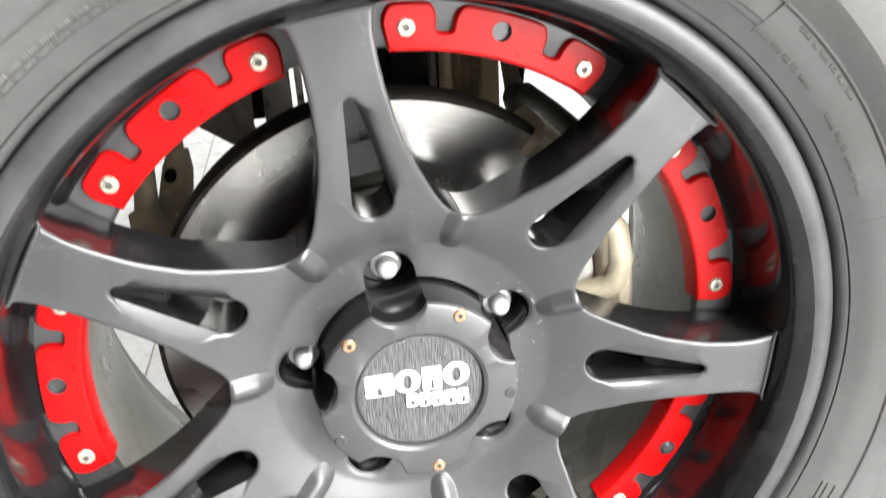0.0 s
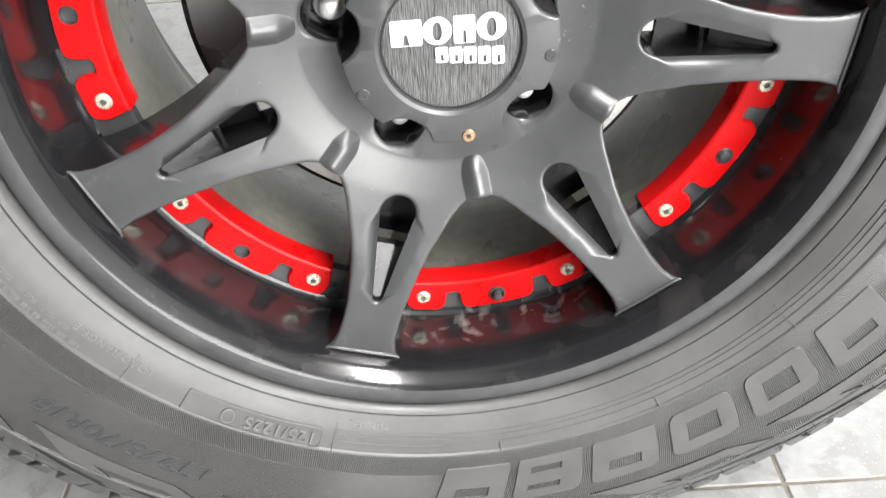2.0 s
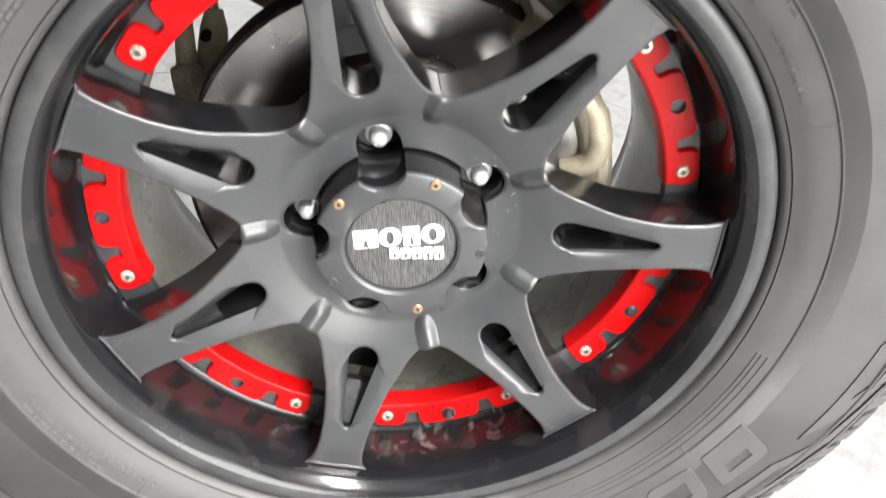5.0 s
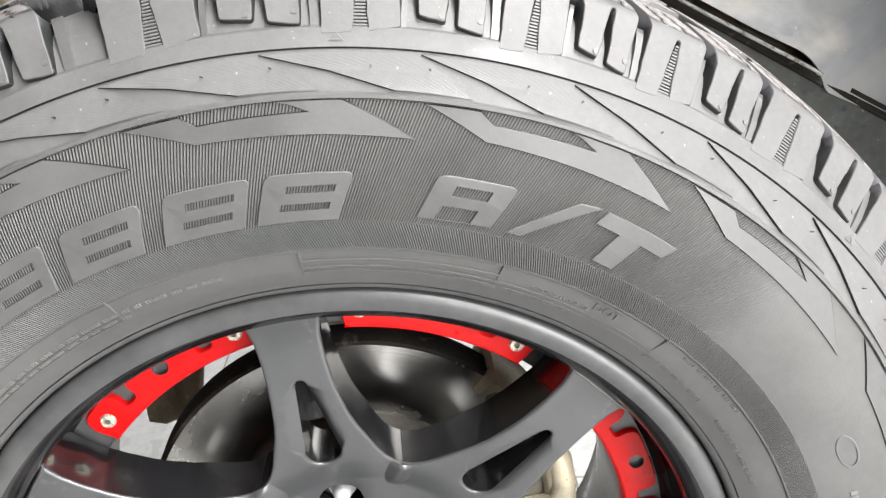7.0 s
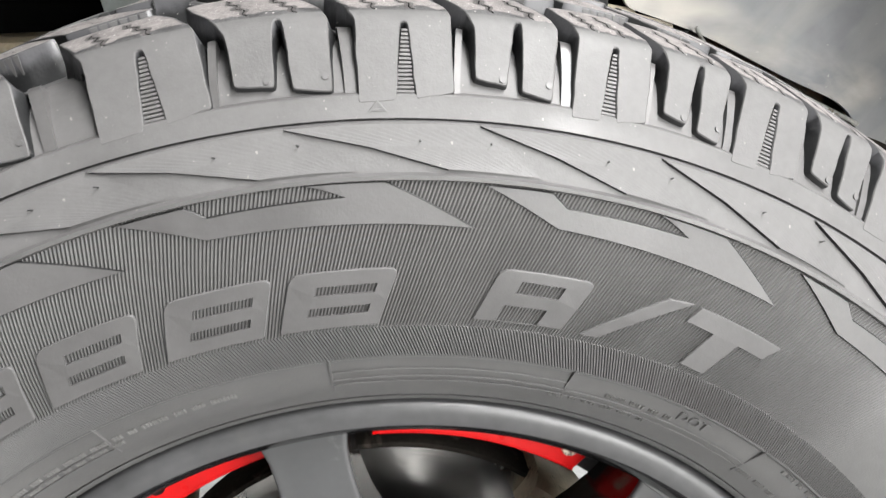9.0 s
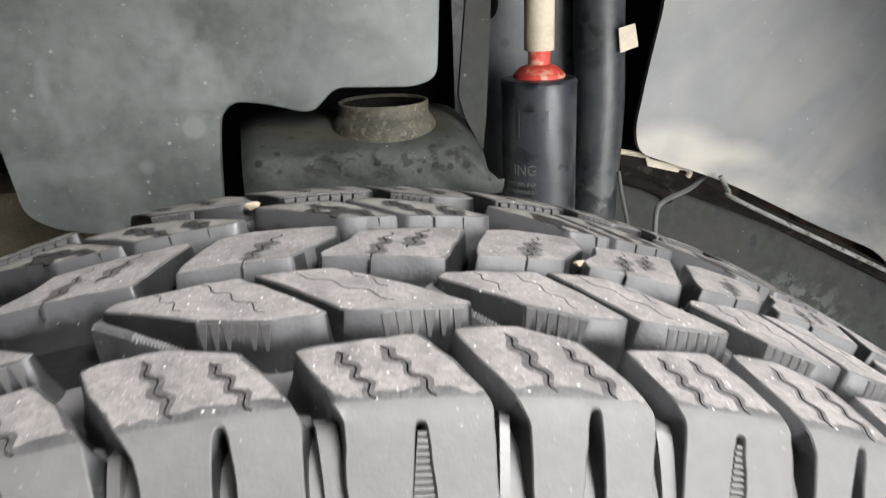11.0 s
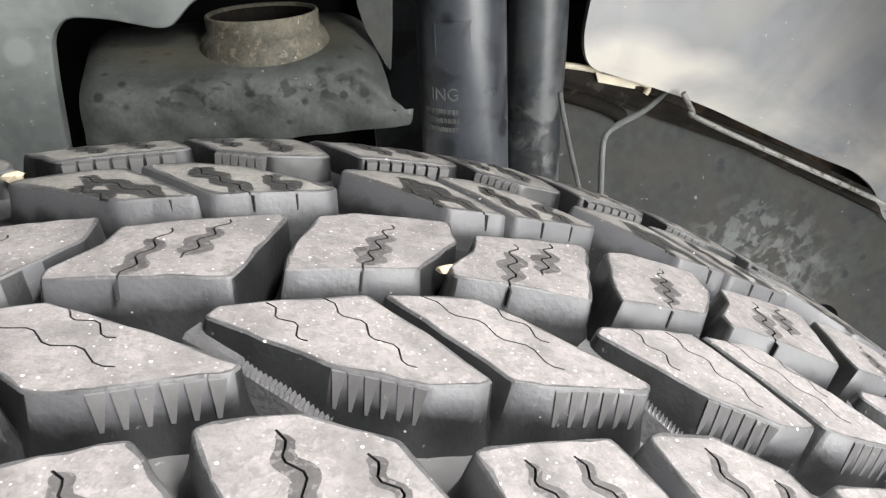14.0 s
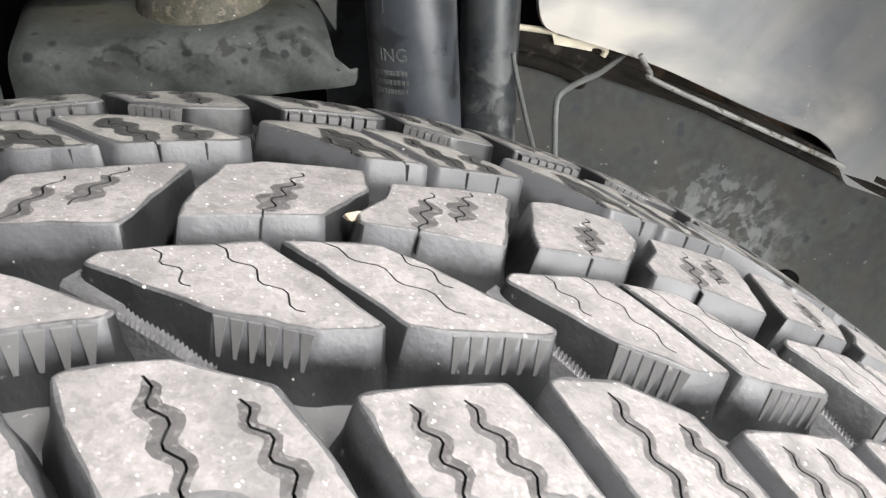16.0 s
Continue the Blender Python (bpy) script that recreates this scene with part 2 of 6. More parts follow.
def overlay(m, colour, strength, scale, lo, hi, centre=None, reach=None, stretch=(1, 1, 1), turn=0.0):
    """Lays stains or painted tone over a material: noise between lo and hi, stretched and turned about y, kept near a
    place if one is given.
    """
    nt = m.node_tree
    n, k = nt.nodes, nt.links
    base = n["Principled BSDF"].inputs["Base Color"]
    co = n.new("ShaderNodeTexCoord").outputs["Object"]
    mp = n.new("ShaderNodeMapping")
    mp.vector_type = "TEXTURE"
    mp.inputs["Rotation"].default_value = (0, radians(turn), 0)
    mp.inputs["Scale"].default_value = stretch
    tx = n.new("ShaderNodeTexNoise")
    tx.inputs["Scale"].default_value, tx.inputs["Detail"].default_value, tx.inputs["Distortion"].default_value = scale, 6.0, 0.5
    k.new(co, mp.inputs[0])
    k.new(mp.outputs[0], tx.inputs["Vector"])
    rg = n.new("ShaderNodeMapRange")
    rg.inputs[1].default_value, rg.inputs[2].default_value, rg.inputs[4].default_value = lo, hi, strength
    k.new(tx.outputs["Fac"], rg.inputs[0])
    fac = rg.outputs[0]
    if centre:
        mv = n.new("ShaderNodeVectorMath")
        mv.operation = "SUBTRACT"
        mv.inputs[1].default_value = centre
        k.new(co, mv.inputs[0])
        dv = n.new("ShaderNodeVectorMath")
        dv.operation = "DIVIDE"
        dv.inputs[1].default_value = reach
        k.new(mv.outputs[0], dv.inputs[0])
        ln = n.new("ShaderNodeVectorMath")
        ln.operation = "LENGTH"
        k.new(dv.outputs[0], ln.inputs[0])
        gt = n.new("ShaderNodeMapRange")
        gt.inputs[1].default_value, gt.inputs[2].default_value, gt.inputs[3].default_value, gt.inputs[4].default_value = 0.5, 1.0, 1.0, 0.0
        k.new(ln.outputs["Value"], gt.inputs[0])
        ml = n.new("ShaderNodeMath")
        ml.operation = "MULTIPLY"
        k.new(fac, ml.inputs[0])
        k.new(gt.outputs[0], ml.inputs[1])
        fac = ml.outputs[0]
    mx = n.new("ShaderNodeMix")
    mx.data_type = "RGBA"
    mx.inputs[7].default_value = (*colour, 1)
    k.new(base.links[0].from_socket, mx.inputs[6])
    k.new(fac, mx.inputs[0])
    k.new(mx.outputs[2], base)


def dust_shade(m, colour, edge, soft, ragged):
    """Road dust on the upper part of the block flanks, with the shade below it put into the colour; ragged lower edge,
    depth counted from the running surface.
    """
    nt = m.node_tree
    n, k = nt.nodes, nt.links
    base = n["Principled BSDF"].inputs["Base Color"]
    co = n.new("ShaderNodeTexCoord").outputs["Object"]
    sep = n.new("ShaderNodeSeparateXYZ")
    k.new(co, sep.inputs[0])

    def math_node(op, a, c):
        t = n.new("ShaderNodeMath")
        t.operation = op
        for i, v in enumerate((a, c)):
            if isinstance(v, (int, float)):
                t.inputs[i].default_value = v
            else:
                k.new(v, t.inputs[i])
        return t.outputs[0]
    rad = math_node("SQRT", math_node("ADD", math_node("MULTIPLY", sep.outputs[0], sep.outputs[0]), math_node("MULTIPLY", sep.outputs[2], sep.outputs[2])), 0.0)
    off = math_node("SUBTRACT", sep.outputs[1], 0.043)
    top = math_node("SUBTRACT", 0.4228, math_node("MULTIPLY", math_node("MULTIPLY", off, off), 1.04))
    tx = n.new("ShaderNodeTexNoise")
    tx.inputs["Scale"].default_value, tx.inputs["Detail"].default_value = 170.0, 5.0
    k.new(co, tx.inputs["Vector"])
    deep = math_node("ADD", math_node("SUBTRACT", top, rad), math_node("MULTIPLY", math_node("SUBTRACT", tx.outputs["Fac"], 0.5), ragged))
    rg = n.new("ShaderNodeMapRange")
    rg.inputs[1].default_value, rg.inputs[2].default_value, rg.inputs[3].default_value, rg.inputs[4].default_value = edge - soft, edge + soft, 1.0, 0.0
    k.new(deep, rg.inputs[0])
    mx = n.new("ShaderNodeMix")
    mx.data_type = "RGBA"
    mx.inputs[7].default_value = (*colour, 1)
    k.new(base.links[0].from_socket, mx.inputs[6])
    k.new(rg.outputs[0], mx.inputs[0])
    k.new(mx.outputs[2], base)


def dots(m, colour, scale, size, share):
    """Scattered round grains: one in some of the cells of a fine grid."""
    nt = m.node_tree
    n, k = nt.nodes, nt.links
    base = n["Principled BSDF"].inputs["Base Color"]
    co = n.new("ShaderNodeTexCoord").outputs["Object"]
    vo = n.new("ShaderNodeTexVoronoi")
    vo.inputs["Scale"].default_value = scale
    k.new(co, vo.inputs["Vector"])
    near, sep, pick, both = n.new("ShaderNodeMapRange"), n.new("ShaderNodeSeparateColor"), n.new("ShaderNodeMath"), n.new("ShaderNodeMath")
    near.inputs[1].default_value, near.inputs[2].default_value, near.inputs[3].default_value, near.inputs[4].default_value = size * 0.7, size, 1.0, 0.0
    k.new(vo.outputs["Distance"], near.inputs[0])
    k.new(vo.outputs["Color"], sep.inputs[0])
    pick.operation, pick.inputs[1].default_value = "LESS_THAN", share
    k.new(sep.outputs[0], pick.inputs[0])
    both.operation = "MULTIPLY"
    k.new(near.outputs[0], both.inputs[0])
    k.new(pick.outputs[0], both.inputs[1])
    mx = n.new("ShaderNodeMix")
    mx.data_type = "RGBA"
    mx.inputs[7].default_value = (*colour, 1)
    k.new(base.links[0].from_socket, mx.inputs[6])
    k.new(both.outputs[0], mx.inputs[0])
    k.new(mx.outputs[2], base)


overlay(M["tread_dust"], (0.100, 0.094, 0.093), 0.65, 75, 0.46, 0.68)
overlay(M["tread_dust"], (0.105, 0.097, 0.093), 0.5, 420, 0.50, 0.66)
dots(M["tread_dust"], (0.66, 0.64, 0.61), 330, 0.14, 0.20)
dots(M["tread_dust"], (0.42, 0.40, 0.385), 700, 0.20, 0.30)
dots(M["tread_edge"], (0.50, 0.485, 0.46), 340, 0.15, 0.22)
dots(M["tread_far"], (0.36, 0.34, 0.32), 330, 0.12, 0.22)
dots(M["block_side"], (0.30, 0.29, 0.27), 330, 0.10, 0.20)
dots(M["shock_black"], (0.008, 0.009, 0.011), 62, 0.42, 0.40)
dots(M["plate_dark"], (0.012, 0.013, 0.015), 75, 0.38, 0.35)
dots(M["seat_steel"], (0.016, 0.018, 0.017), 105, 0.34, 0.30)
dots(M["frame_steel"], (0.030, 0.033, 0.036), 85, 0.36, 0.22)
dots(M["panel"], (0.185, 0.198, 0.19), 30, 0.24, 0.35)
dots(M["panel"], (0.27, 0.28, 0.265), 70, 0.10, 0.25)
dust_shade(M["block_side"], (0.066, 0.066, 0.070), 0.0060, 0.0024, 0.008)
overlay(M["liner"], (0.24, 0.235, 0.22), 0.4, 16, 0.52, 0.80, stretch=(4, 1, 0.6), turn=-48)
overlay(M["liner"], (0.19, 0.185, 0.17), 0.75, 14, 0.47, 0.70, stretch=(4, 1, 0.7), turn=-38)
# darker, greener upper right part of the liner
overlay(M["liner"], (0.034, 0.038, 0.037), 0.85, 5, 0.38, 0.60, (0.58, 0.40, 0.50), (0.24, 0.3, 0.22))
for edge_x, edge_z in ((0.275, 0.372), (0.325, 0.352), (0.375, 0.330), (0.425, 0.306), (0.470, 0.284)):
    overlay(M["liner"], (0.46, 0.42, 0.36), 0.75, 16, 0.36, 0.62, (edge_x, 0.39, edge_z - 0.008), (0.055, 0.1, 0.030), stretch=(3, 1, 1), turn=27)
overlay(M["liner"], (0.24, 0.225, 0.195), 0.8, 16, 0.42, 0.62, (0.262, 0.38, 0.40), (0.03, 0.1, 0.09), stretch=(1, 1, 3))
overlay(M["frame_steel"], (0.19, 0.195, 0.19), 0.55, 75, 0.46, 0.60, (0.405, 0.40, 0.165), (0.085, 0.1, 0.075))
overlay(M["frame_steel"], (0.05, 0.045, 0.04), 0.6, 30, 0.45, 0.65)
overlay(M["frame_steel"], (0.16, 0.155, 0.14), 0.55, 90, 0.50, 0.62, (0.21, 0.37, 0.33), (0.04, 0.1, 0.10))
overlay(M["seat_steel"], (0.03, 0.034, 0.031), 0.6, 42, 0.50, 0.66)
overlay(M["seat_steel"], (0.012, 0.013, 0.012), 0.85, 120, 0.50, 0.57, (0.045, 0.268, 0.3985), (0.085, 0.02, 0.012), stretch=(1.3, 1, 1))
overlay(M["seat_steel"], (0.10, 0.088, 0.062), 0.6, 20, 0.40, 0.60, (0.04, 0.31, 0.415), (0.10, 0.05, 0.012))
overlay(M["plate_dark"], (0.10, 0.098, 0.09), 0.3, 80, 0.46, 0.62, (0.215, 0.365, 0.35), (0.025, 0.05, 0.16))
overlay(M["plate_dark"], (0.15, 0.155, 0.155), 0.75, 42, 0.50, 0.58, (0.217, 0.365, 0.30), (0.03, 0.06, 0.085))
overlay(M["plate_dark"], (0.075, 0.082, 0.09), 0.7, 26, 0.42, 0.60, (0.217, 0.365, 0.46), (0.025, 0.06, 0.12))
overlay(M["frame_steel"], (0.17, 0.18, 0.178), 0.6, 85, 0.51, 0.58, (0.395, 0.40, 0.185), (0.075, 0.1, 0.075))
# bright band below the raised field, its highlight put into the colour
overlay(M["panel"], (0.22, 0.235, 0.235), 0.8, 7, 0.36, 0.60, (0.045, 0.30, 0.455), (0.085, 0.1, 0.035), stretch=(3, 1, 1))
overlay(M["panel"], (0.27, 0.285, 0.28), 0.5, 22, 0.55, 0.72)
overlay(M["shock_black"], (0.075, 0.082, 0.095), 0.5, 18, 0.50, 0.68, stretch=(1, 1, 3))
overlay(M["satin_black"], (0.10, 0.10, 0.10), 0.5, 9, 0.50, 0.68)
overlay(M["satin_black"], (0.5, 0.5, 0.5), 0.8, 230, 0.64, 0.69, (0.068, -0.02, 0.030), (0.03, 0.05, 0.05))
overlay(M["rim_black"], (0.04, 0.036, 0.035), 0.5, 30, 0.52, 0.70)
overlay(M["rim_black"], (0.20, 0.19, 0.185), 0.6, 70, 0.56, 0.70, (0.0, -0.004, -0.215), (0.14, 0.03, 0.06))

for socket, value in (("Emission Color", (1, 0.98, 0.95, 1)), ("Emission Strength", 6.0)):
    M["lamp_white"].node_tree.nodes["Principled BSDF"].inputs[socket].default_value = value
# the sheet beyond the opening glows, an added source
for socket, value in (("Emission Color", (0.97, 0.99, 1, 1)), ("Emission Strength", 1.2)):
    M["daylight"].node_tree.nodes["Principled BSDF"].inputs[socket].default_value = value
# turned grooves of the brake disc
dn = M["disc_steel"].node_tree
dn.nodes["Principled BSDF"].inputs["Anisotropic"].default_value = 0.75
about = dn.nodes.new("ShaderNodeTangent")
about.direction_type, about.axis = "RADIAL", "Y"
dn.links.new(about.outputs[0], dn.nodes["Principled BSDF"].inputs["Tangent"])
cyl, flat, rings_n, rings_b = (dn.nodes.new("ShaderNode" + q) for q in ("SeparateXYZ", "CombineXYZ", "TexNoise", "Bump"))
dn.links.new(dn.nodes.new("ShaderNodeTexCoord").outputs["Object"], cyl.inputs[0])
dn.links.new(cyl.outputs[0], flat.inputs[0])
dn.links.new(cyl.outputs[2], flat.inputs[1])
far_out = dn.nodes.new("ShaderNodeVectorMath")
far_out.operation = "LENGTH"
dn.links.new(flat.outputs[0], far_out.inputs[0])
spread = dn.nodes.new("ShaderNodeCombineXYZ")
dn.links.new(far_out.outputs["Value"], spread.inputs[0])
dn.links.new(spread.outputs[0], rings_n.inputs["Vector"])
rings_n.inputs["Scale"].default_value, rings_n.inputs["Detail"].default_value = 420.0, 4.0
rings_b.inputs["Strength"].default_value, rings_b.inputs["Distance"].default_value = 0.25, 0.0004
dn.links.new(rings_n.outputs["Fac"], rings_b.inputs["Height"])
dn.links.new(rings_b.outputs[0], dn.nodes["Principled BSDF"].inputs["Normal"])
# brushed grain of the logo plate runs upright
bn = M["brushed"].node_tree
streak, squash = bn.nodes.new("ShaderNodeTexNoise"), bn.nodes.new("ShaderNodeMapping")
streak.inputs["Scale"].default_value = 1.0
squash.inputs["Scale"].default_value = (2300, 2300, 110)
bn.links.new(bn.nodes.new("ShaderNodeTexCoord").outputs["Object"], squash.inputs[0])
bn.links.new(squash.outputs[0], streak.inputs["Vector"])
streak_bump = bn.nodes.new("ShaderNodeBump")
streak_bump.inputs["Distance"].default_value = 0.0006
bn.links.new(streak.outputs["Fac"], streak_bump.inputs["Height"])
bn.links.new(streak_bump.outputs[0], bn.nodes["Principled BSDF"].inputs["Normal"])
streak_ramp = bn.nodes.new("ShaderNodeMapRange")
streak_ramp.inputs[1].default_value, streak_ramp.inputs[2].default_value, streak_ramp.inputs[3].default_value, streak_ramp.inputs[4].default_value = 0.32, 0.68, 0.09, 0.27
bn.links.new(streak.outputs["Fac"], streak_ramp.inputs[0])
bn.links.new(streak_ramp.outputs[0], bn.nodes["Principled BSDF"].inputs["Base Color"])

# ---------------------------------------------------------------- mesh helpers


def mesh_of(name, verts, faces, mats, index=None, smooth=None):
    me = bpy.data.meshes.new(name)
    me.from_pydata([tuple(v) for v in verts], [], faces)
    for m in mats if isinstance(mats, (list, tuple)) else (mats,):
        me.materials.append(M[m])
    if index:
        me.polygons.foreach_set("material_index", index)
    bm = bmesh.new()
    bm.from_mesh(me)
    bmesh.ops.recalc_face_normals(bm, faces=bm.faces)
    bm.to_mesh(me)
    bm.free()
    if smooth is not None:
        me.polygons.foreach_set("use_smooth", [True] * len(me.polygons))
        me.set_sharp_from_angle(angle=radians(smooth))
    me.update()
    return me


def part(name, bm, mat, parent, label="", smooth=35):
    """Links a bmesh, or a ready mesh, as one object under a thing or a part."""
    if isinstance(bm, bmesh.types.BMesh):
        me = bpy.data.meshes.new(name)
        bmesh.ops.recalc_face_normals(bm, faces=bm.faces)
        bm.to_mesh(me)
        bm.free()
        me.materials.append(M[mat])
        me.polygons.foreach_set("use_smooth", [True] * len(me.polygons))
        me.set_sharp_from_angle(angle=radians(smooth))
    else:
        me = bm
    ob = new(name, me)
    ob.parent = parent
    return tagged(ob, label) if label else ob


def empty(name, at=(0, 0, 0)):
    ob = new(name)
    ob.location = at
    ob.empty_display_size = 0.05
    return ob


def lathe(profile, steps=128, a0=0.0, a1=360.0, closed=False):
    """Turns a list of (r, y) about the y axis."""
    bm = bmesh.new()
    full = abs(a1 - a0) > 359.9
    count = steps if full else steps + 1
    rings = []
    for i in range(count):
        a = radians(a0 + (a1 - a0) * i / steps)
        rings.append([bm.verts.new((r * math.cos(a), y, r * math.sin(a))) for r, y in profile])
    n = len(profile)
    for i in range(steps):
        p, q = rings[i], rings[(i + 1) % count]
        for j in range(n if closed else n - 1):
            bm.faces.new((p[j], p[(j + 1) % n], q[(j + 1) % n], q[j]))
    if closed and not full:
        bm.faces.new(rings[0])
        bm.faces.new(rings[-1])
    return bm


def tube(path, radius, segs=10, cap=True):
    """A round bar along a list of points; radius a number or one for each point."""
    bm = bmesh.new()
    pts = [Vector(p) for p in path]
    rings = []
    for i, p in enumerate(pts):
        d = (pts[min(i + 1, len(pts) - 1)] - pts[max(i - 1, 0)]).normalized()
        u = d.orthogonal().normalized() if i == 0 else (u - d * u.dot(d)).normalized()
        v = d.cross(u)
        r = radius[i] if isinstance(radius, (list, tuple)) else radius
        rings.append([bm.verts.new(p + (u * math.cos(2 * math.pi * s / segs) + v * math.sin(2 * math.pi * s / segs)) * r) for s in range(segs)])
    for a, b in zip(rings, rings[1:]):
        for s in range(segs):
            bm.faces.new((a[s], a[(s + 1) % segs], b[(s + 1) % segs], b[s]))
    if cap:
        bm.faces.new(rings[0])
        bm.faces.new(rings[-1])
    return bm


def eased(path, steps=6):
    """Points of a smooth curve through the given ones."""
    pts = [Vector(q) for q in path]
    pts = [pts[0] * 2 - pts[1]] + pts + [pts[-1] * 2 - pts[-2]]
    out = []
    for a, b, c, d in zip(pts, pts[1:], pts[2:], pts[3:]):
        for i in range(steps):
            t = i / steps
            out.append(((b * 2) + (c - a) * t + (a * 2 - b * 5 + c * 4 - d) * t * t + (b * 3 - a - c * 3 + d) * t ** 3) * .5)
    return out + [pts[-2]]


def bevelled(bm, width, segments=2, angle=30):
    edges = [e for e in bm.edges if len(e.link_faces) == 2 and e.calc_face_angle(0) > radians(angle)]
    bmesh.ops.bevel(bm, geom=edges, offset=width, segments=segments, affect="EDGES", profile=0.6)
    return bm


def box(x0, x1, y0, y1, z0, z1, bevel=0.0, segments=2):
    bm = bmesh.new()
    bmesh.ops.create_cube(bm, size=1.0, matrix=Matrix.Translation(((x0 + x1) / 2, (y0 + y1) / 2, (z0 + z1) / 2)) @ Matrix.Diagonal((x1 - x0, y1 - y0, z1 - z0, 1)))
    return bevelled(bm, bevel, segments) if bevel else bm


def slab(outline, y0, y1, bevel=0.0, segments=2):
    """A plate: an outline of (x, z), from y0 to y1."""
    bm = bmesh.new()
    a = [bm.verts.new((x, y0, z)) for x, z in outline]
    b = [bm.verts.new((x, y1, z)) for x, z in outline]
    bm.faces.new(a)
    bm.faces.new(b)
    n = len(outline)
    for i in range(n):
        bm.faces.new((a[i], a[(i + 1) % n], b[(i + 1) % n], b[i]))
    return bevelled(bm, bevel, segments) if bevel else bm


def bossed(outline, outer, inner, y0, y1, height):
    """A plate with a rounded edge and a raised field with sloping walls on its front (towards -y)."""
    loops = [lp if area2(lp) > 0 else lp[::-1] for lp in (inset(outline, .0025), outer, inner)]
    pts, given = [], []
    for lp in loops:
        given.append(list(range(len(pts), len(pts) + len(lp))))
        pts += [Vector(p) for p in lp]
    vs, _, fs, _, _, of = delaunay_2d_cdt(pts, [], given, 1, 1e-7)
    high = {i for f, o in zip(fs, of) if 2 in o for i in f}
    bm = bmesh.new()
    top = [bm.verts.new((v[0], y0 - (height if i in high else 0), v[1])) for i, v in enumerate(vs)]
    for f, o in zip(fs, of):
        if 0 in o:
            bm.faces.new([top[i] for i in f])
    rim = [top[min(range(len(vs)), key=lambda i: (vs[i][0] - p[0]) ** 2 + (vs[i][1] - p[1]) ** 2)] for p in loops[0]]
    rings = [rim]
    for d, h in ((.0007, .0006), (0, .0025), (0, y1 - y0)):
        rings.append([bm.verts.new((p[0], y0 + h, p[1])) for p in inset(loops[0], d - .0025)])
    n = len(rim)
    for a, b in zip(rings, rings[1:]):
        for i in range(n):
            if a[i] is not a[(i + 1) % n]:
                bm.faces.new((a[i], a[(i + 1) % n], b[(i + 1) % n], b[i]))
    bm.faces.new(rings[-1])
    return bm


def rounded(outline, radius, steps=5):
    """Rounds the corners of a closed outline."""
    pts = [Vector(p) for p in outline]
    out = []
    for i, p in enumerate(pts):
        a, c = pts[i - 1] - p, pts[(i + 1) % len(pts)] - p
        r = radius[i] if isinstance(radius, (list, tuple)) else radius
        cut = min(r, a.length * 0.48, c.length * 0.48)
        s, e = p + a.normalized() * cut, p + c.normalized() * cut
        for j in range(steps + 1):
            t = j / steps
            out.append((s * (1 - t) ** 2 + p * 2 * t * (1 - t) + e * t * t)[:])
    return out


def inside(p, poly):
    x, y = p
    hit = False
    for (x0, y0), (x1, y1) in zip(poly, poly[1:] + poly[:1]):
        if (y0 > y) != (y1 > y) and x < (x1 - x0) * (y - y0) / (y1 - y0) + x0:
            hit = not hit
    return hit


def dense(poly, step_x, step_y):
    """Adds points along the edges of a closed outline."""
    out = []
    for (x0, y0), (x1, y1) in zip(poly, poly[1:] + poly[:1]):
        n = max(1, math.ceil(max(abs(x1 - x0) / step_x, abs(y1 - y0) / step_y)))
        out += [(x0 + (x1 - x0) * i / n, y0 + (y1 - y0) * i / n) for i in range(n)]
    return out


def area2(poly):
    return sum(x0 * y1 - x1 * y0 for (x0, y0), (x1, y1) in zip(poly, poly[1:] + poly[:1]))


def inset(poly, d):
    """Moves a closed outline inwards by d (outwards if d is negative)."""
    sign = 1 if area2(poly) > 0 else -1
    out = []
    for i, p in enumerate(poly):
        a, c = Vector(poly[i - 1]), Vector(poly[(i + 1) % len(poly)])
        p = Vector(p)
        e, f = (p - a).normalized(), (c - p).normalized()
        n0, n1 = Vector((-e.y, e.x)) * sign, Vector((-f.y, f.x)) * sign
        m = n0 + n1
        m = m / max(m.dot(n0), 0.35) if m.length > 1e-6 else n0
        out.append((p + m * d)[:])
    return out


def ribbon(line, width):
    """An outline round a polyline."""
    pts = [Vector(p) for p in line]
    left, right = [], []
    for i, p in enumerate(pts):
        d = (pts[min(i + 1, len(pts) - 1)] - pts[max(i - 1, 0)]).normalized()
        n = Vector((-d.y, d.x)) * (width / 2)
        left.append((p + n)[:])
        right.append((p - n)[:])
    return left + right[::-1]


def zigzag(a, b, waves, size):
    """A wavy line from a to b."""
    a, b = Vector(a), Vector(b)
    d = b - a
    n = Vector((-d.y, d.x)).normalized() * size
    steps = waves * 6
    return [(a + d * i / steps + n * math.sin(i / 6 * 2 * math.pi) * min(1, i / 3))[:] for i in range(steps + 1)]


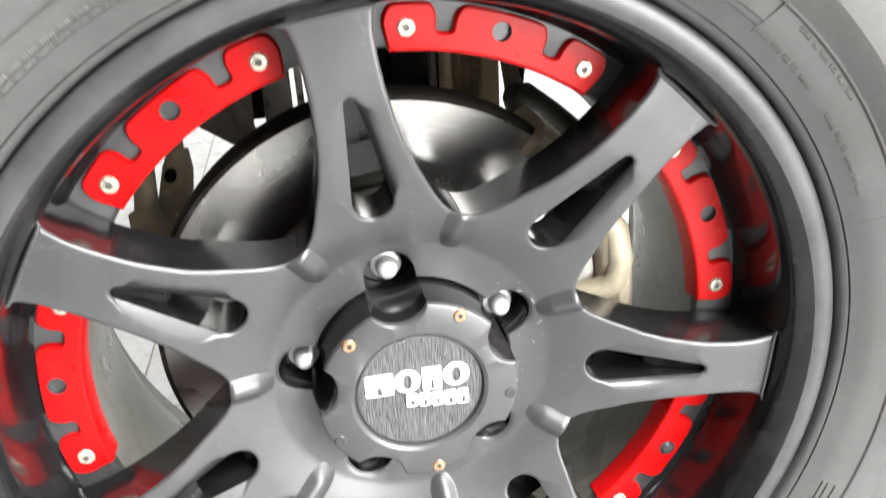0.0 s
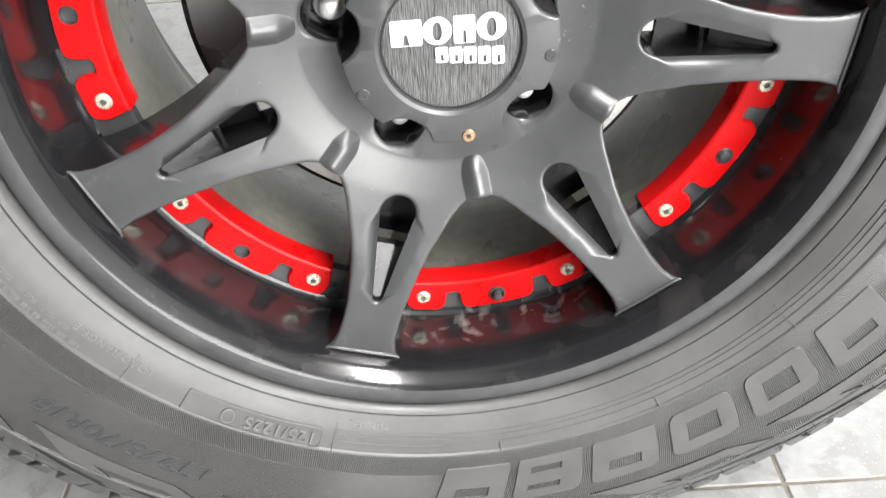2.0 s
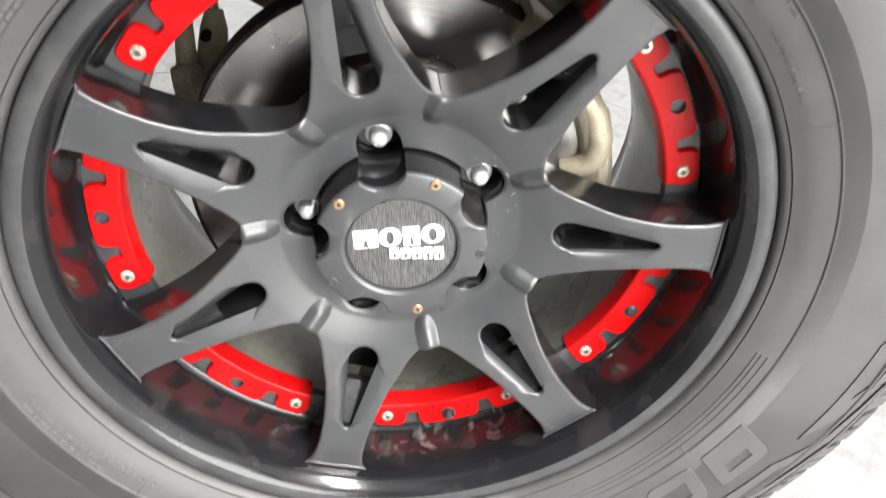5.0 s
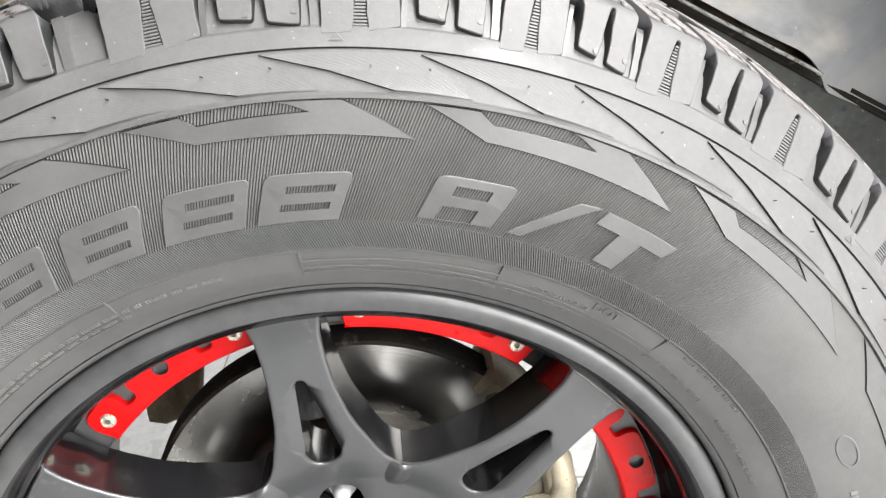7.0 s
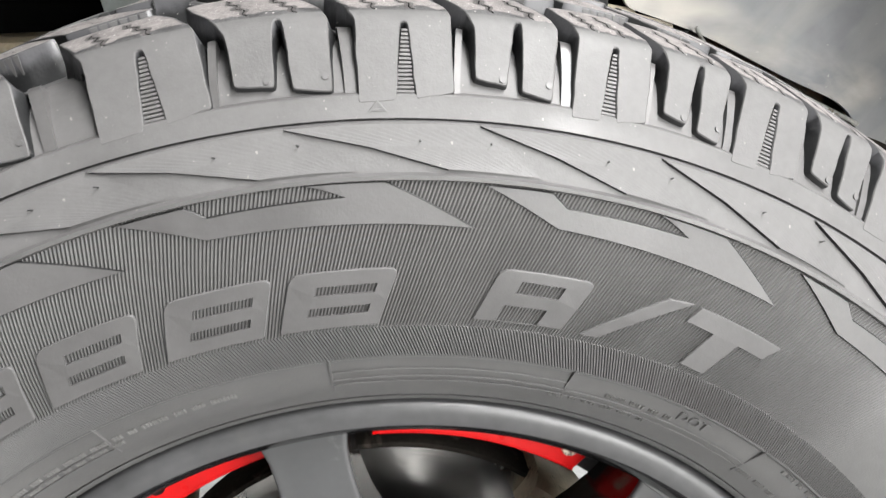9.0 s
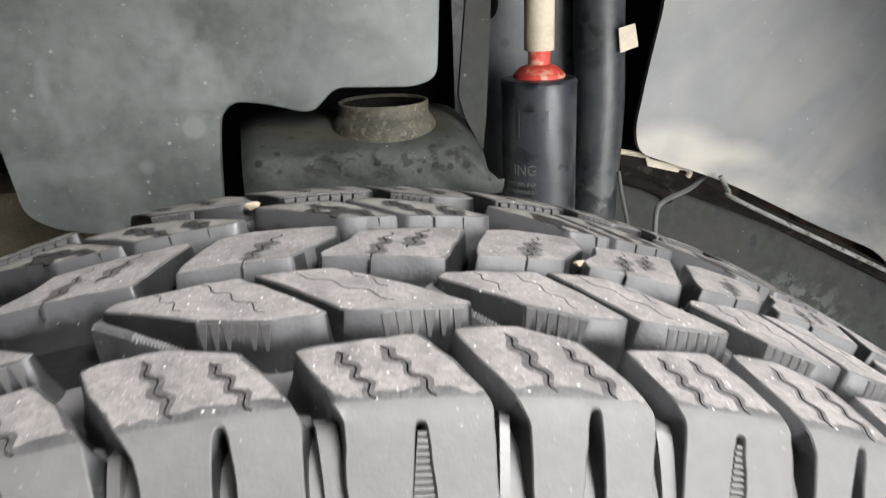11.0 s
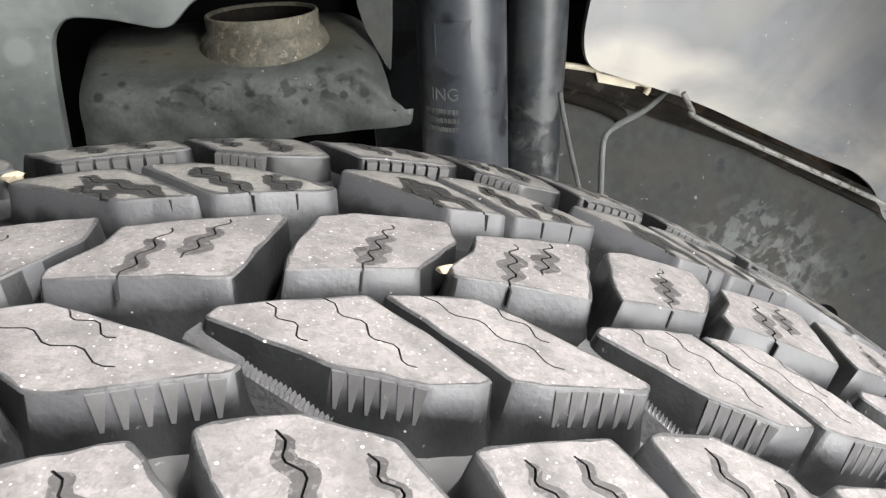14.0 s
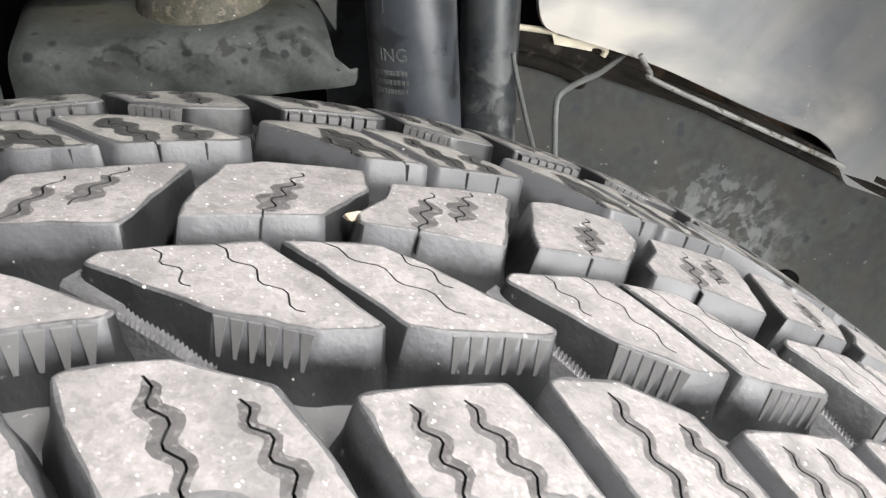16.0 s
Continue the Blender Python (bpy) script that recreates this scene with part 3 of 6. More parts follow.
def relief(outline, place, depth, holes=(), patches=(), rim=0.0005, grid=None, mats=(0, 1, 2, 3), hole_depth=0.004, foot=None, cut=None, patch_mats=None, rim_mat=None):
    """A solid block on a curved surface. outline, holes (cut down) and patches (another material) are outlines in surface
    metres; place(u, v, h) gives the point at the height h over the surface. Returns verts, faces and material numbers."""
    if area2(outline) < 0:
        outline = outline[::-1]
    top = inset(outline, rim)
    loops = [lp if area2(lp) > 0 else lp[::-1] for lp in [top] + [list(p) for p in patches] + [list(h) for h in holes]]
    pts, faces_in = [], []
    for lp in loops:
        faces_in.append(list(range(len(pts), len(pts) + len(lp))))
        pts += [Vector(p) for p in lp]
    if grid:
        xs, ys = [p[0] for p in top], [p[1] for p in top]
        small = inset(top, grid * 0.4)
        x = min(xs) + grid
        while x < max(xs):
            y = min(ys) + grid
            while y < max(ys):
                if inside((x, y), small):
                    pts.append(Vector((x, y)))
                y += grid
            x += grid
    links = []
    if cut is not None:                          # keeps a straight edge across the block at v = cut
        us = [p[0] for p in top]
        n = max(2, round((max(us) - min(us) + .004) / .003))
        first = len(pts)
        pts += [Vector((min(us) - .002 + (max(us) - min(us) + .004) * i / n, cut)) for i in range(n + 1)]
        links = [(first + i, first + i + 1) for i in range(n)]
    vs, _, fs, _, _, of = delaunay_2d_cdt(pts, links, faces_in, 1, 1e-7)
    verts, faces, index = [], [], []
    up, down = {}, {}
    sunk_from = 1 + len(patches)
    sunk = []
    for f, o in zip(fs, of):
        if 0 not in o:
            sunk.append(None)
            continue
        sunk.append(any(i >= sunk_from for i in o))

    def vert(table, i, h):
        if i not in table:
            table[i] = len(verts)
            verts.append(place(vs[i][0], vs[i][1], h))
        return table[i]

    edge_side = {}
    for f, o, s in zip(fs, of, sunk):
        if s is None:
            continue
        faces.append([vert(down if s else up, i, -hole_depth if s else 0.0) for i in f])
        laid = 0
        if patches and not s:
            c = (sum(vs[i][0] for i in f) / len(f), sum(vs[i][1] for i in f) / len(f))
            laid = max((i + 1 for i, q in enumerate(patches) if inside(c, list(q))), default=0)
        index.append(mats[2] if s else mats[0] if not laid else patch_mats[laid - 1] if patch_mats else mats[1])
        for i, j in zip(f, f[1:] + f[:1]):
            edge_side.setdefault((min(i, j), max(i, j)), []).append((s, i, j))
    for (i, j), sides in edge_side.items():
        if len(sides) == 2 and sides[0][0] != sides[1][0]:
            faces.append([vert(up, i, 0), vert(up, j, 0), vert(down, j, -hole_depth), vert(down, i, -hole_depth)])
            index.append(mats[2])
    # rim and sides: walk the boundary edges of the top
    bound = [(s[0][1], s[0][2], s[0][0]) for s in edge_side.values() if len(s) == 1]
    out_v, low_v = {}, {}
    dirs = {}
    for i, j, s in bound:
        d = (Vector(vs[j]) - Vector(vs[i])).normalized()
        nrm = Vector((d.y, -d.x))
        dirs.setdefault(i, []).append(nrm)
        dirs.setdefault(j, []).append(nrm)

    def shifted(i, dist, h):
        n = sum(dirs[i], Vector((0, 0)))
        n = n.normalized() if n.length > 1e-6 else dirs[i][0]
        p = Vector(vs[i]) + n * dist
        return place(p[0], p[1], h)

    for i, j, s in bound:
        for q in (i, j):
            if q not in out_v:
                out_v[q] = len(verts)
                verts.append(shifted(q, rim, -rim))
                low_v[q] = len(verts)
                if foot is None:
                    verts.append(shifted(q, rim + depth * 0.12, -depth))
                else:
                    verts.append(shifted(q, rim + depth * 0.08, -depth * 0.52))
                    verts.append(shifted(q, rim + depth * 0.25, -depth))
        hi, hj = (vert(down, i, -hole_depth), vert(down, j, -hole_depth)) if s else (vert(up, i, 0), vert(up, j, 0))
        faces.append([hi, hj, out_v[j], out_v[i]])
        index.append(mats[3] if rim_mat is None else rim_mat)
        faces.append([out_v[i], out_v[j], low_v[j], low_v[i]])
        index.append(mats[3])
        if foot is not None:                     # lower half of the side, another material
            faces.append([low_v[i], low_v[j], low_v[j] + 1, low_v[i] + 1])
            index.append(foot)
    return verts, faces, index


def through_profile(points):
    """Linear reading of a list of (key, ...) rows, at any key."""
    keys = [p[0] for p in points]
    cols = list(zip(*points))[1:]
    return lambda s: tuple(float(np.interp(s, keys, c)) for c in cols)


# ---------------------------------------------------------------- the room
def build_room():
    floor = tagged(part("floor", box(-4, 4, -3.6, 4.6, -0.12, -0.0016), "grout", None), "grey tiled garage floor with brown joints", "floor", kind="structure")
    tile = mesh_of("tile", *plate_tile(0.6180))
    turn = radians(-2.6)
    spots = []
    for i in range(-6, 7):
        for j in range(-6, 8):
            x, y = 0.2696 + 0.3108 + 0.6215 * i, -0.0121 + 0.3108 + 0.6215 * j
            px, py = x * math.cos(turn) - y * math.sin(turn), x * math.sin(turn) + y * math.cos(turn)
            if -3.6 < px < 3.6 and -3.2 < py < 4.2:
                spots.append((px, py))
    for px, py in spots:
        ob = part("tile", tile, "", floor)
        ob.matrix_local = Matrix.Translation((px, py, 0)) @ Matrix.Rotation(turn, 4, "Z")
    # dark left walls are added to cut light and reflections from that side
    for nm, b in (("wall_north", (-4, 4, 4.4, 4.6, 0, 3.1)), ("wall_south_west", (-4, -0.15, -1.45, -1.3, 0, 3.1)), ("wall_return", (-0.30, -0.15, -3.6, -1.45, 0, 3.1)),
                  ("wall_south_east", (3.55, 4, -3.6, -3.4, 0, 3.1)), ("wall_south", (-0.15, 0.8, -3.6, -3.4, 0, 3.1)), ("wall_south_lintel", (0.8, 3.55, -3.6, -3.4, 2.45, 3.1)),
                  ("wall_west", (-4, -3.8, -3.4, 4.4, 0, 3.1)), ("wall_east", (3.8, 4, -3.4, 4.4, 0, 3.1))):
        dull = nm in ("wall_west", "wall_south_west", "wall_return", "wall_south")
        tagged(part(nm, box(*b), "wall_grey" if dull else "wall_paint", None), "plain %s painted garage wall" % ("dark grey" if dull else "white"), "wall", kind="structure")
    tagged(part("backdrop", box(-4, 6, -6.0, -5.95, -0.1, 4), "daylight", None), "glowing plain sheet added behind a made-up door opening", "daylight", kind="structure")
    tagged(part("ceiling", box(-4, 4, -3.6, 4.6, 3.1, 3.2), "wall_paint", None), "plain white garage ceiling", "ceiling", kind="structure")
    for x, y, _ in LIGHTS:
        lamp = tagged(empty("ceiling_light", (x, y, 3.1)), "assumed long white tube light on the ceiling, out of view", "light", "ceiling lights")
        part("housing", box(-0.16, 0.16, -1.22, 1.22, -0.06, 0.0, 0.01), "wall_paint", lamp)
        part("diffuser", box(-0.14, 0.14, -1.2, 1.2, -0.09, -0.06, 0.01), "lamp_white", lamp)


def plate_tile(size):
    h, b = size / 2, 0.001
    v, f = [], []
    for z, s in ((-0.006, h), (-0.0010, h), (0.0, h - b)):
        v += [(-s, -s, z), (s, -s, z), (s, s, z), (-s, s, z)]
    for k in (0, 4):
        f += [(k + i, k + (i + 1) % 4, k + 4 + (i + 1) % 4, k + 4 + i) for i in range(4)]
    f.append((8, 9, 10, 11))
    return v, f, "floor_tile"


build_room()

# ---------------------------------------------------------------- the tyre
YC = 0.043                       # middle of the tread, along the axle

# height profile of the moulded sidewall: radius, y
SIDE = [(0.2466, -0.038), (0.2474, -0.0500), (0.2476, -0.0600), (0.2482, -0.0634), (0.2494, -0.0654), (0.2517, -0.0668), (0.2519, -0.0652), (0.2525, -0.0652), (0.2527, -0.0673),
        (0.2546, -0.0684), (0.2572, -0.0702), (0.2622, -0.0734), (0.2655, -0.0750), (0.2698, -0.0768), (0.2768, -0.0792),
        (0.2776, -0.0806), (0.2790, -0.0812), (0.2930, -0.0842), (0.3100, -0.0866), (0.3300, -0.0872), (0.3530, -0.0852), (0.3540, -0.0868),
        (0.3556, -0.0866), (0.3564, -0.0846), (0.3640, -0.0812), (0.3742, -0.0768), (0.3752, -0.0776), (0.3765, -0.0762), (0.3820, -0.0732)]
side_y = through_profile(SIDE)
# tread surface: s runs along the skin (equal to y on the crown), giving r and y
CROWN = [(-0.104, 0.3695, -0.0803), (-0.092, 0.3800, -0.0745), (-0.062, 0.4062, -0.0600), (-0.057, 0.4108, -0.0570), (-0.052, 0.4134, -0.0520)]
CROWN += [(YC + d, 0.4228 - (1.04 if d < 0 else 0.42) * d * d, YC + d) for d in (-0.08, -0.06, -0.04, -0.02, 0, 0.02, 0.04, 0.06, 0.08)]
CROWN += [(2 * YC - s, r + 0.0042, 2 * YC - y) for s, r, y in CROWN[4::-1]]
crown = through_profile(CROWN)


def on_tread(u, s, h):
    """u: metres along the tread, clockwise from the top (radius 0.42); s across it; h over it."""
    r, y = crown(s)
    r2, y2 = crown(s + 0.002)
    r1, y1 = crown(s - 0.002)
    d = math.hypot(r2 - r1, y2 - y1)
    nr, ny = (y2 - y1) / d, -(r2 - r1) / d
    r, y, a = r + nr * h, y + ny * h, u / 0.42
    return (r * math.sin(a), y, r * math.cos(a))


def on_side(u, r, h):
    """u: angle in units of 0.3 m arc, counted clockwise from the top; r: radius; h: height over the sidewall."""
    a = u / 0.3
    return (r * math.sin(a), side_y(r)[0] - h, r * math.cos(a))


# The tread repeats in three lengths (degrees); blocks are laid out in fractions of one repeat and metres across.
SIZES = {"long": 14.4, "middle": 12.27, "short": 10.35}
ORDER = ["long", "middle", "short", "short"] + ["middle", "long", "middle", "short", "middle", "long", "middle", "short", "middle", "long", "middle", "short",
         "middle", "long", "middle", "short", "middle", "long", "middle", "short", "middle", "long", "short", "middle", "long"][:24] + ["long"]
START = -13.3                    # where the first of them begins, clockwise from the top


def mirrored(points):
    """The same block on the other half of the tread."""
    return [(1.08 - f, 2 * YC - s) for f, s in points]


BLOCKS = {
    "centre_a": ([(-.03, .0256), (.42, .0214), (.56, .0548), (.54, .0579), (.115, .0520), (.08, .0420), (-.03, .0312)],
                 [((.15, .0235), (.25, .0490), 3), ((.29, .0320), (.40, .0535), 3)]),
    "centre_b": ([(.54, .0245), (.885, .0275), (1.03, .0455), (1.04, .0595), (.75, .0603), (.64, .0567), (.55, .033)],
                 [((.74, .0268), (.85, .0530), 4)]),
    "mid_a": ([(.36, .0063), (.39, .0105), (.74, .0150), (.99, -.0140), (.955, -.0158), (.84, -.0168), (.635, -.0110)],
              [((.50, .0110), (.59, -.0030), 2), ((.63, .0130), (.82, -.0110), 3)]),
    "mid_b": ([(.775, .0152), (1.01, .0165), (1.39, -.0100), (1.365, -.0128), (1.125, -.0150), (1.03, -.0138)],
              [((.87, .0152), (1.17, -.0085), 3), ((1.03, .0145), (1.16, .0005), 2)]),
    "shoulder_slot": ([(-.125, -.0330), (-.09, -.0312), (.255, -.0272), (.345, -.0400), (.425, -.0560), (.447, -.0875), (.268, -.0905), (.232, -.060), (.205, -.060),
                       (.178, -.0910), (.003, -.0917), (.005, -.0590), (-.065, -.046)],
                      [((.00, -.0345), (.10, -.0540), 3), ((.13, -.0330), (.27, -.0540), 3)]),
    "shoulder_panel": ([(.36, -.0262), (.40, -.0242), (.57, -.0232), (.76, -.0300), (.86, -.0470), (.910, -.0580), (.908, -.0868), (.757, -.0846), (.742, -.0600), (.735, -.0570), (.716, -.0570), (.706, -.0600),
                        (.690, -.0832), (.538, -.0812), (.528, -.0610), (.455, -.048), (.40, -.038)],
                       [((.52, -.0275), (.62, -.0530), 3), ((.69, -.0335), (.80, -.0540), 3)]),
}


def ragged_patch(outline, gap, rng, near=None, far=None):
    """The dusty part of a block's top: its outline drawn in unevenly, and cut off along the shoulder."""
    line = inset(outline, gap)
    out, run = [], []

    def close_run():
        if len(run) > 1:
            (u0, s0), (u1, s1) = run[0], run[-1]
            n = max(2, round(abs(u1 - u0) / .0016))
            drift = 0.0
            for i in range(n + 1):
                drift = max(-.0022, min(.0022, drift + rng.uniform(-.0012, .0012)))
                out.append((u0 + (u1 - u0) * i / n, s0 + (s1 - s0) * i / n + drift))
        run.clear()
    start = next((i for i, p in enumerate(line) if (near is None or p[1] > near) and (far is None or p[1] < far)), 0)
    for u, w in line[start:] + line[:start]:
        if near is not None and w <= near:
            run.append((u, near))
        elif far is not None and w >= far:
            run.append((u, far))
        else:
            close_run()
            out.append((u + rng.uniform(-.4, .4) * gap, w + rng.uniform(-.4, .4) * gap))
    close_run()
    return out


def halo(z, wide, rng, lo=.06, hi=.94):
    """A rounded damp patch along a wavy line."""
    rows, beat, bulge = [], rng.uniform(0, 6), rng.uniform(.15, .35)
    for i in range(31):
        t = i / 30
        k = (lo + (hi - lo) * t) * (len(z) - 1)
        k0 = int(k)
        p = Vector(z[k0]).lerp(Vector(z[min(k0 + 1, len(z) - 1)]), k - k0)
        d = (Vector(z[min(k0 + 3, len(z) - 1)]) - Vector(z[max(k0 - 2, 0)])).normalized()
        side = Vector((-d.y, d.x))
        w = wide * (1 - abs(2 * t - 1) ** 6) ** .5 * (1 + bulge * math.sin(7 * t + beat) + rng.uniform(-.05, .05)) + .0002
        rows.append((p + side * w, p - side * w))
    return [p[:] for p, _ in rows] + [q[:] for _, q in rows[::-1]]


def block_mesh(name, outline, lines, damp, ribs=()):
    far, shoulder = "far" in name, "shoulder" in name
    sipes = [ribbon(z, .00040 if name.startswith("mid_") else .00052) for z in lines]
    rng = random.Random(len(name) * 7 + len(lines))
    outline = dense(rounded(outline, .0013, 2), .0045, .0045)
    outline = outline if area2(outline) > 0 else outline[::-1]
    far_apart = [min(math.dist(p, outline[i - 1]), math.dist(p, outline[(i + 1) % len(outline)])) > .003 for i, p in enumerate(outline)]
    outline = [(u + rng.uniform(-.0003, .0003) * ok, w + rng.uniform(-.0003, .0003) * ok) for (u, w), ok in zip(outline, far_apart)]
    edge = 2 * YC + .0505 if far else -.0532
    dust = ragged_patch(outline, .0019 if far else .0011 if shoulder else .0009, rng, edge if shoulder and not far else None, edge if shoulder and far else None)
    wide = .0036 if far else .0026 if "centre" in name else .0019
    stains = [halo(z, wide * rng.uniform(.8, 1.1), rng, *((.06, .75) if "centre" in name else (.03, .97))) for z in lines[:damp]]
    v, f, idx = relief(outline, on_tread, .0155, sipes, [dust] + stains, rim=.0005, grid=.0055, hole_depth=.003, foot=5,
                       cut=(2 * YC + .0545 if far else -.0545) if shoulder else None, patch_mats=[7] + [1] * len(stains), rim_mat=0)
    mid = Vector((sum(q[0] for q in outline) / len(outline), sum(q[1] for q in outline) / len(outline)))

    def prism(ring, mat):
        base = len(v)
        v.extend(on_tread(*q) for q in ring)
        for a in range(4):
            f.append([base + a, base + (a + 1) % 4, base + 4 + (a + 1) % 4, base + 4 + a])
            idx.append(mat)
        f.extend(([base, base + 1, base + 2, base + 3], [base + 4, base + 5, base + 6, base + 7]))
        idx.extend((mat, mat))

    for (u0, s0), (u1, s1), count in ribs:       # moulded teeth on a side face, tapering downwards
        d = Vector((u1 - u0, s1 - s0))
        nrm = Vector((d.y, -d.x)).normalized()
        if nrm.dot(Vector((u0, s0)) - mid) < 0:
            nrm = -nrm
        for q in range(count):
            ring = []
            for sign in (-1, 1):
                for half, out, h in ((.40, -.001, -.0004), (.40, .0030 if far else .0004, -.0007), (.30 if far else .10, .0036 if far else .0016, -.0088), (.30 if far else .10, -.001, -.0088)):
                    w = Vector((u0, s0)) + d * ((q + .5 + sign * half) / count) + nrm * out
                    ring.append((w.x, w.y, h))
            prism(ring, 6)
    if not shoulder:                             # a sipe that meets the edge goes on down the flank
        for z in lines:
            p, d = Vector(z[0]), (Vector(z[0]) - Vector(z[2])).normalized()
            if min(math.dist(z[0], q) for q in outline) < .0036:
                n = Vector((-d.y, d.x)) * .00022
                ring = []
                for sign in (-1, 1):
                    for out, h in ((-.001, -.0005), (.0014, -.0005), (.0019, -.0050), (-.001, -.0050)):
                        w = p + d * out + n * sign
                        ring.append((w.x, w.y, h))
                prism(ring, 2)
    # far shoulder flanks near-black: the shade between the teeth put into colour
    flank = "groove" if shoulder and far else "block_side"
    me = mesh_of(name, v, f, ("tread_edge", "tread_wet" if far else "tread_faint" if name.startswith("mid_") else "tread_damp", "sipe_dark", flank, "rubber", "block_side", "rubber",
                              "tread_far" if far else "tread_dust", "flank_shade"), idx, smooth=38)
    if not (far or shoulder):                    # flanks along the cross grooves take the darker rubber, their shade put into the colour
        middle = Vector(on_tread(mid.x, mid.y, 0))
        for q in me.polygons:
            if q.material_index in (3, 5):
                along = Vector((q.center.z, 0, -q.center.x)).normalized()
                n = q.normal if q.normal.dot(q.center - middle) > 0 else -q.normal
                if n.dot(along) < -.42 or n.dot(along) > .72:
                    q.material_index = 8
    if shoulder:                                 # only the running face is dusty
        for q in me.polygons:
            if q.material_index in (0, 1, 7) and abs(q.center.y - YC) > .0973:
                q.material_index = 4
    return me


def build_tyre():
    tyre = tagged(empty("tyre", (0, 0, H)), "black all-terrain truck tyre with dusty chunky tread, mounted on the wheel", "tyre")
    front = SIDE + [(0.3828, -0.0729), (0.3833, -0.0723), (0.3837, -0.0692), (0.3880, -0.0658), (0.3917, -0.0628), (0.3980, -0.0560), (0.4040, -0.0450)]
    front += [(0.4228 - 1.04 * d * d - 0.0150, YC + d) for d in (-0.08, -0.05, -0.02)]
    back = [(r + (.0042 if r > .39 else 0), 2 * YC - y) for r, y in front[::-1]]
    inner = [(0.236, 0.135), (0.30, 0.155), (0.37, 0.140), (0.398, 0.10), (0.398, -0.015), (0.37, -0.055), (0.30, -0.072), (0.240, -0.049)]
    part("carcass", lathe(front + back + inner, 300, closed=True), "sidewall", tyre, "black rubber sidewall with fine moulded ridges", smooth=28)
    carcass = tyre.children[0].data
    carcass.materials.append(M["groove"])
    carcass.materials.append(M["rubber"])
    # groove floor and one thin ring line take the painted-dark groove colour
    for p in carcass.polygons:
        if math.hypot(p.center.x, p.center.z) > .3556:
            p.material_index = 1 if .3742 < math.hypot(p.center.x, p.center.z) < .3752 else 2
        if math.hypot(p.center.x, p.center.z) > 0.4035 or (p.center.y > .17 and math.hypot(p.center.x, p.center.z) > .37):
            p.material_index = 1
    # tread blocks
    teeth = {"mid_a": ((.635, -.0110), (.84, -.0168), 6), "mid_b": ((1.125, -.0150), (1.365, -.0128), 6),
             "shoulder_slot_far": ((1.16, .1170), (.84, .1132), 7), "shoulder_panel_far": ((.50, .1095), (.33, .1175), 6)}
    starts, at = [], START
    for size in ORDER:
        starts.append((at, size))
        at += SIZES[size]
    for size, pitch in SIZES.items():
        def metres(points):
            return [(radians(f * pitch) * .42, s) for f, s in points]
        meshes = []
        for nm, (outline, lines) in BLOCKS.items():
            for far in (False, True):
                if far and "centre" in nm:
                    continue
                key = nm + ("_far" if far else "")
                turn = mirrored if far else list
                waves = [zigzag(*metres(turn([a, b])), w, .0012) for a, b, w in lines]
                damp = 0 if key in ("mid_a", "mid_b") else 2
                rib = [(*metres(list(teeth[key][:2])), teeth[key][2])] if key in teeth else []
                meshes.append(block_mesh(key + "_" + size, metres(turn(outline)), waves, damp, rib))
        # stepped ledge along each slanted block, sinking towards the groove, its inner part serrated
        (u0, s0), (u1, s1) = metres([(.350, .0085), (.655, -.0125)])
        d = Vector((u1 - u0, s1 - s0))
        out = Vector((d.y, -d.x)).normalized()
        out = out if out.y < 0 else -out
        ev, ef = [], []
        for i in range(61):
            t = i / 60
            p = Vector((u0, s0)) + d * t
            top = -.0030 - .0072 * t
            notch = .0007 * (i % 2) if t > .38 else 0.0
            for w, h in ((-.0005, -.0155), (-.0005, top - notch), (.0040 - .0014 * t - notch, top - notch), (.0050 - .0012 * t, top - .0010), (.0062, -.0155)):
                q = p + out * w
                ev.append(on_tread(q.x, q.y, h))
        for i in range(60):
            ef += [(5 * i + j, 5 * i + j + 1, 5 * i + j + 6, 5 * i + j + 5) for j in range(4)]
        ef += [(0, 1, 2, 3, 4), (300, 301, 302, 303, 304)]
        ejector = mesh_of("stone_ejector", ev, ef, "tread_edge")
        # ribbed wedge plate set into the shoulder slot
        fv, ff = [], []
        for i in range(18):
            s = -.0908 + .0275 * i / 17
            w = .047 - .034 * i / 17
            for ds, h in ((0.0, -.0022), (.0002, -.0008), (.0011, -.0008), (.0013, -.0022)):
                for a in (.2225 - w, .2225 + w):
                    fv.append(on_tread(radians(a * pitch) * .42, s + ds, h))
        for i in range(71):
            ff.append((2 * i, 2 * i + 1, 2 * i + 3, 2 * i + 2))
        rib_mesh = mesh_of("slot_rib", fv, ff, "rubber")
        # smooth stepped walls in the gaps beside the panels
        steps = []
        for f0, f1, lean in ((.444, .474, .020), (.955, 1.006, -.022)):
            sv, sf = [], []
            for i in range(13):
                t = i / 12
                w, h = -.0890 + .036 * t, -.0020 - .0060 * t * t
                bend = lean * t * t
                for fr, hh in ((f0 + bend - .004, h - .006), (f0 + bend, h), (f1 + bend, h), (f1 + bend + .004, h - .006)):
                    sv.append(on_tread(radians(fr * pitch) * .42, w, hh))
            for i in range(12):
                sf += [(4 * i + q, 4 * i + q + 1, 4 * i + q + 5, 4 * i + q + 4) for q in range(3)]
            steps.append(mesh_of("groove_step", sv, sf, "raised_rubber", smooth=50))
        for a, kind in starts:
            if kind == size:
                for me in meshes:
                    part("tread_block", me, "", tyre).rotation_euler = (0, radians(a), 0)
                for me in steps:
                    part("groove_step", me, "", tyre).rotation_euler = (0, radians(a), 0)
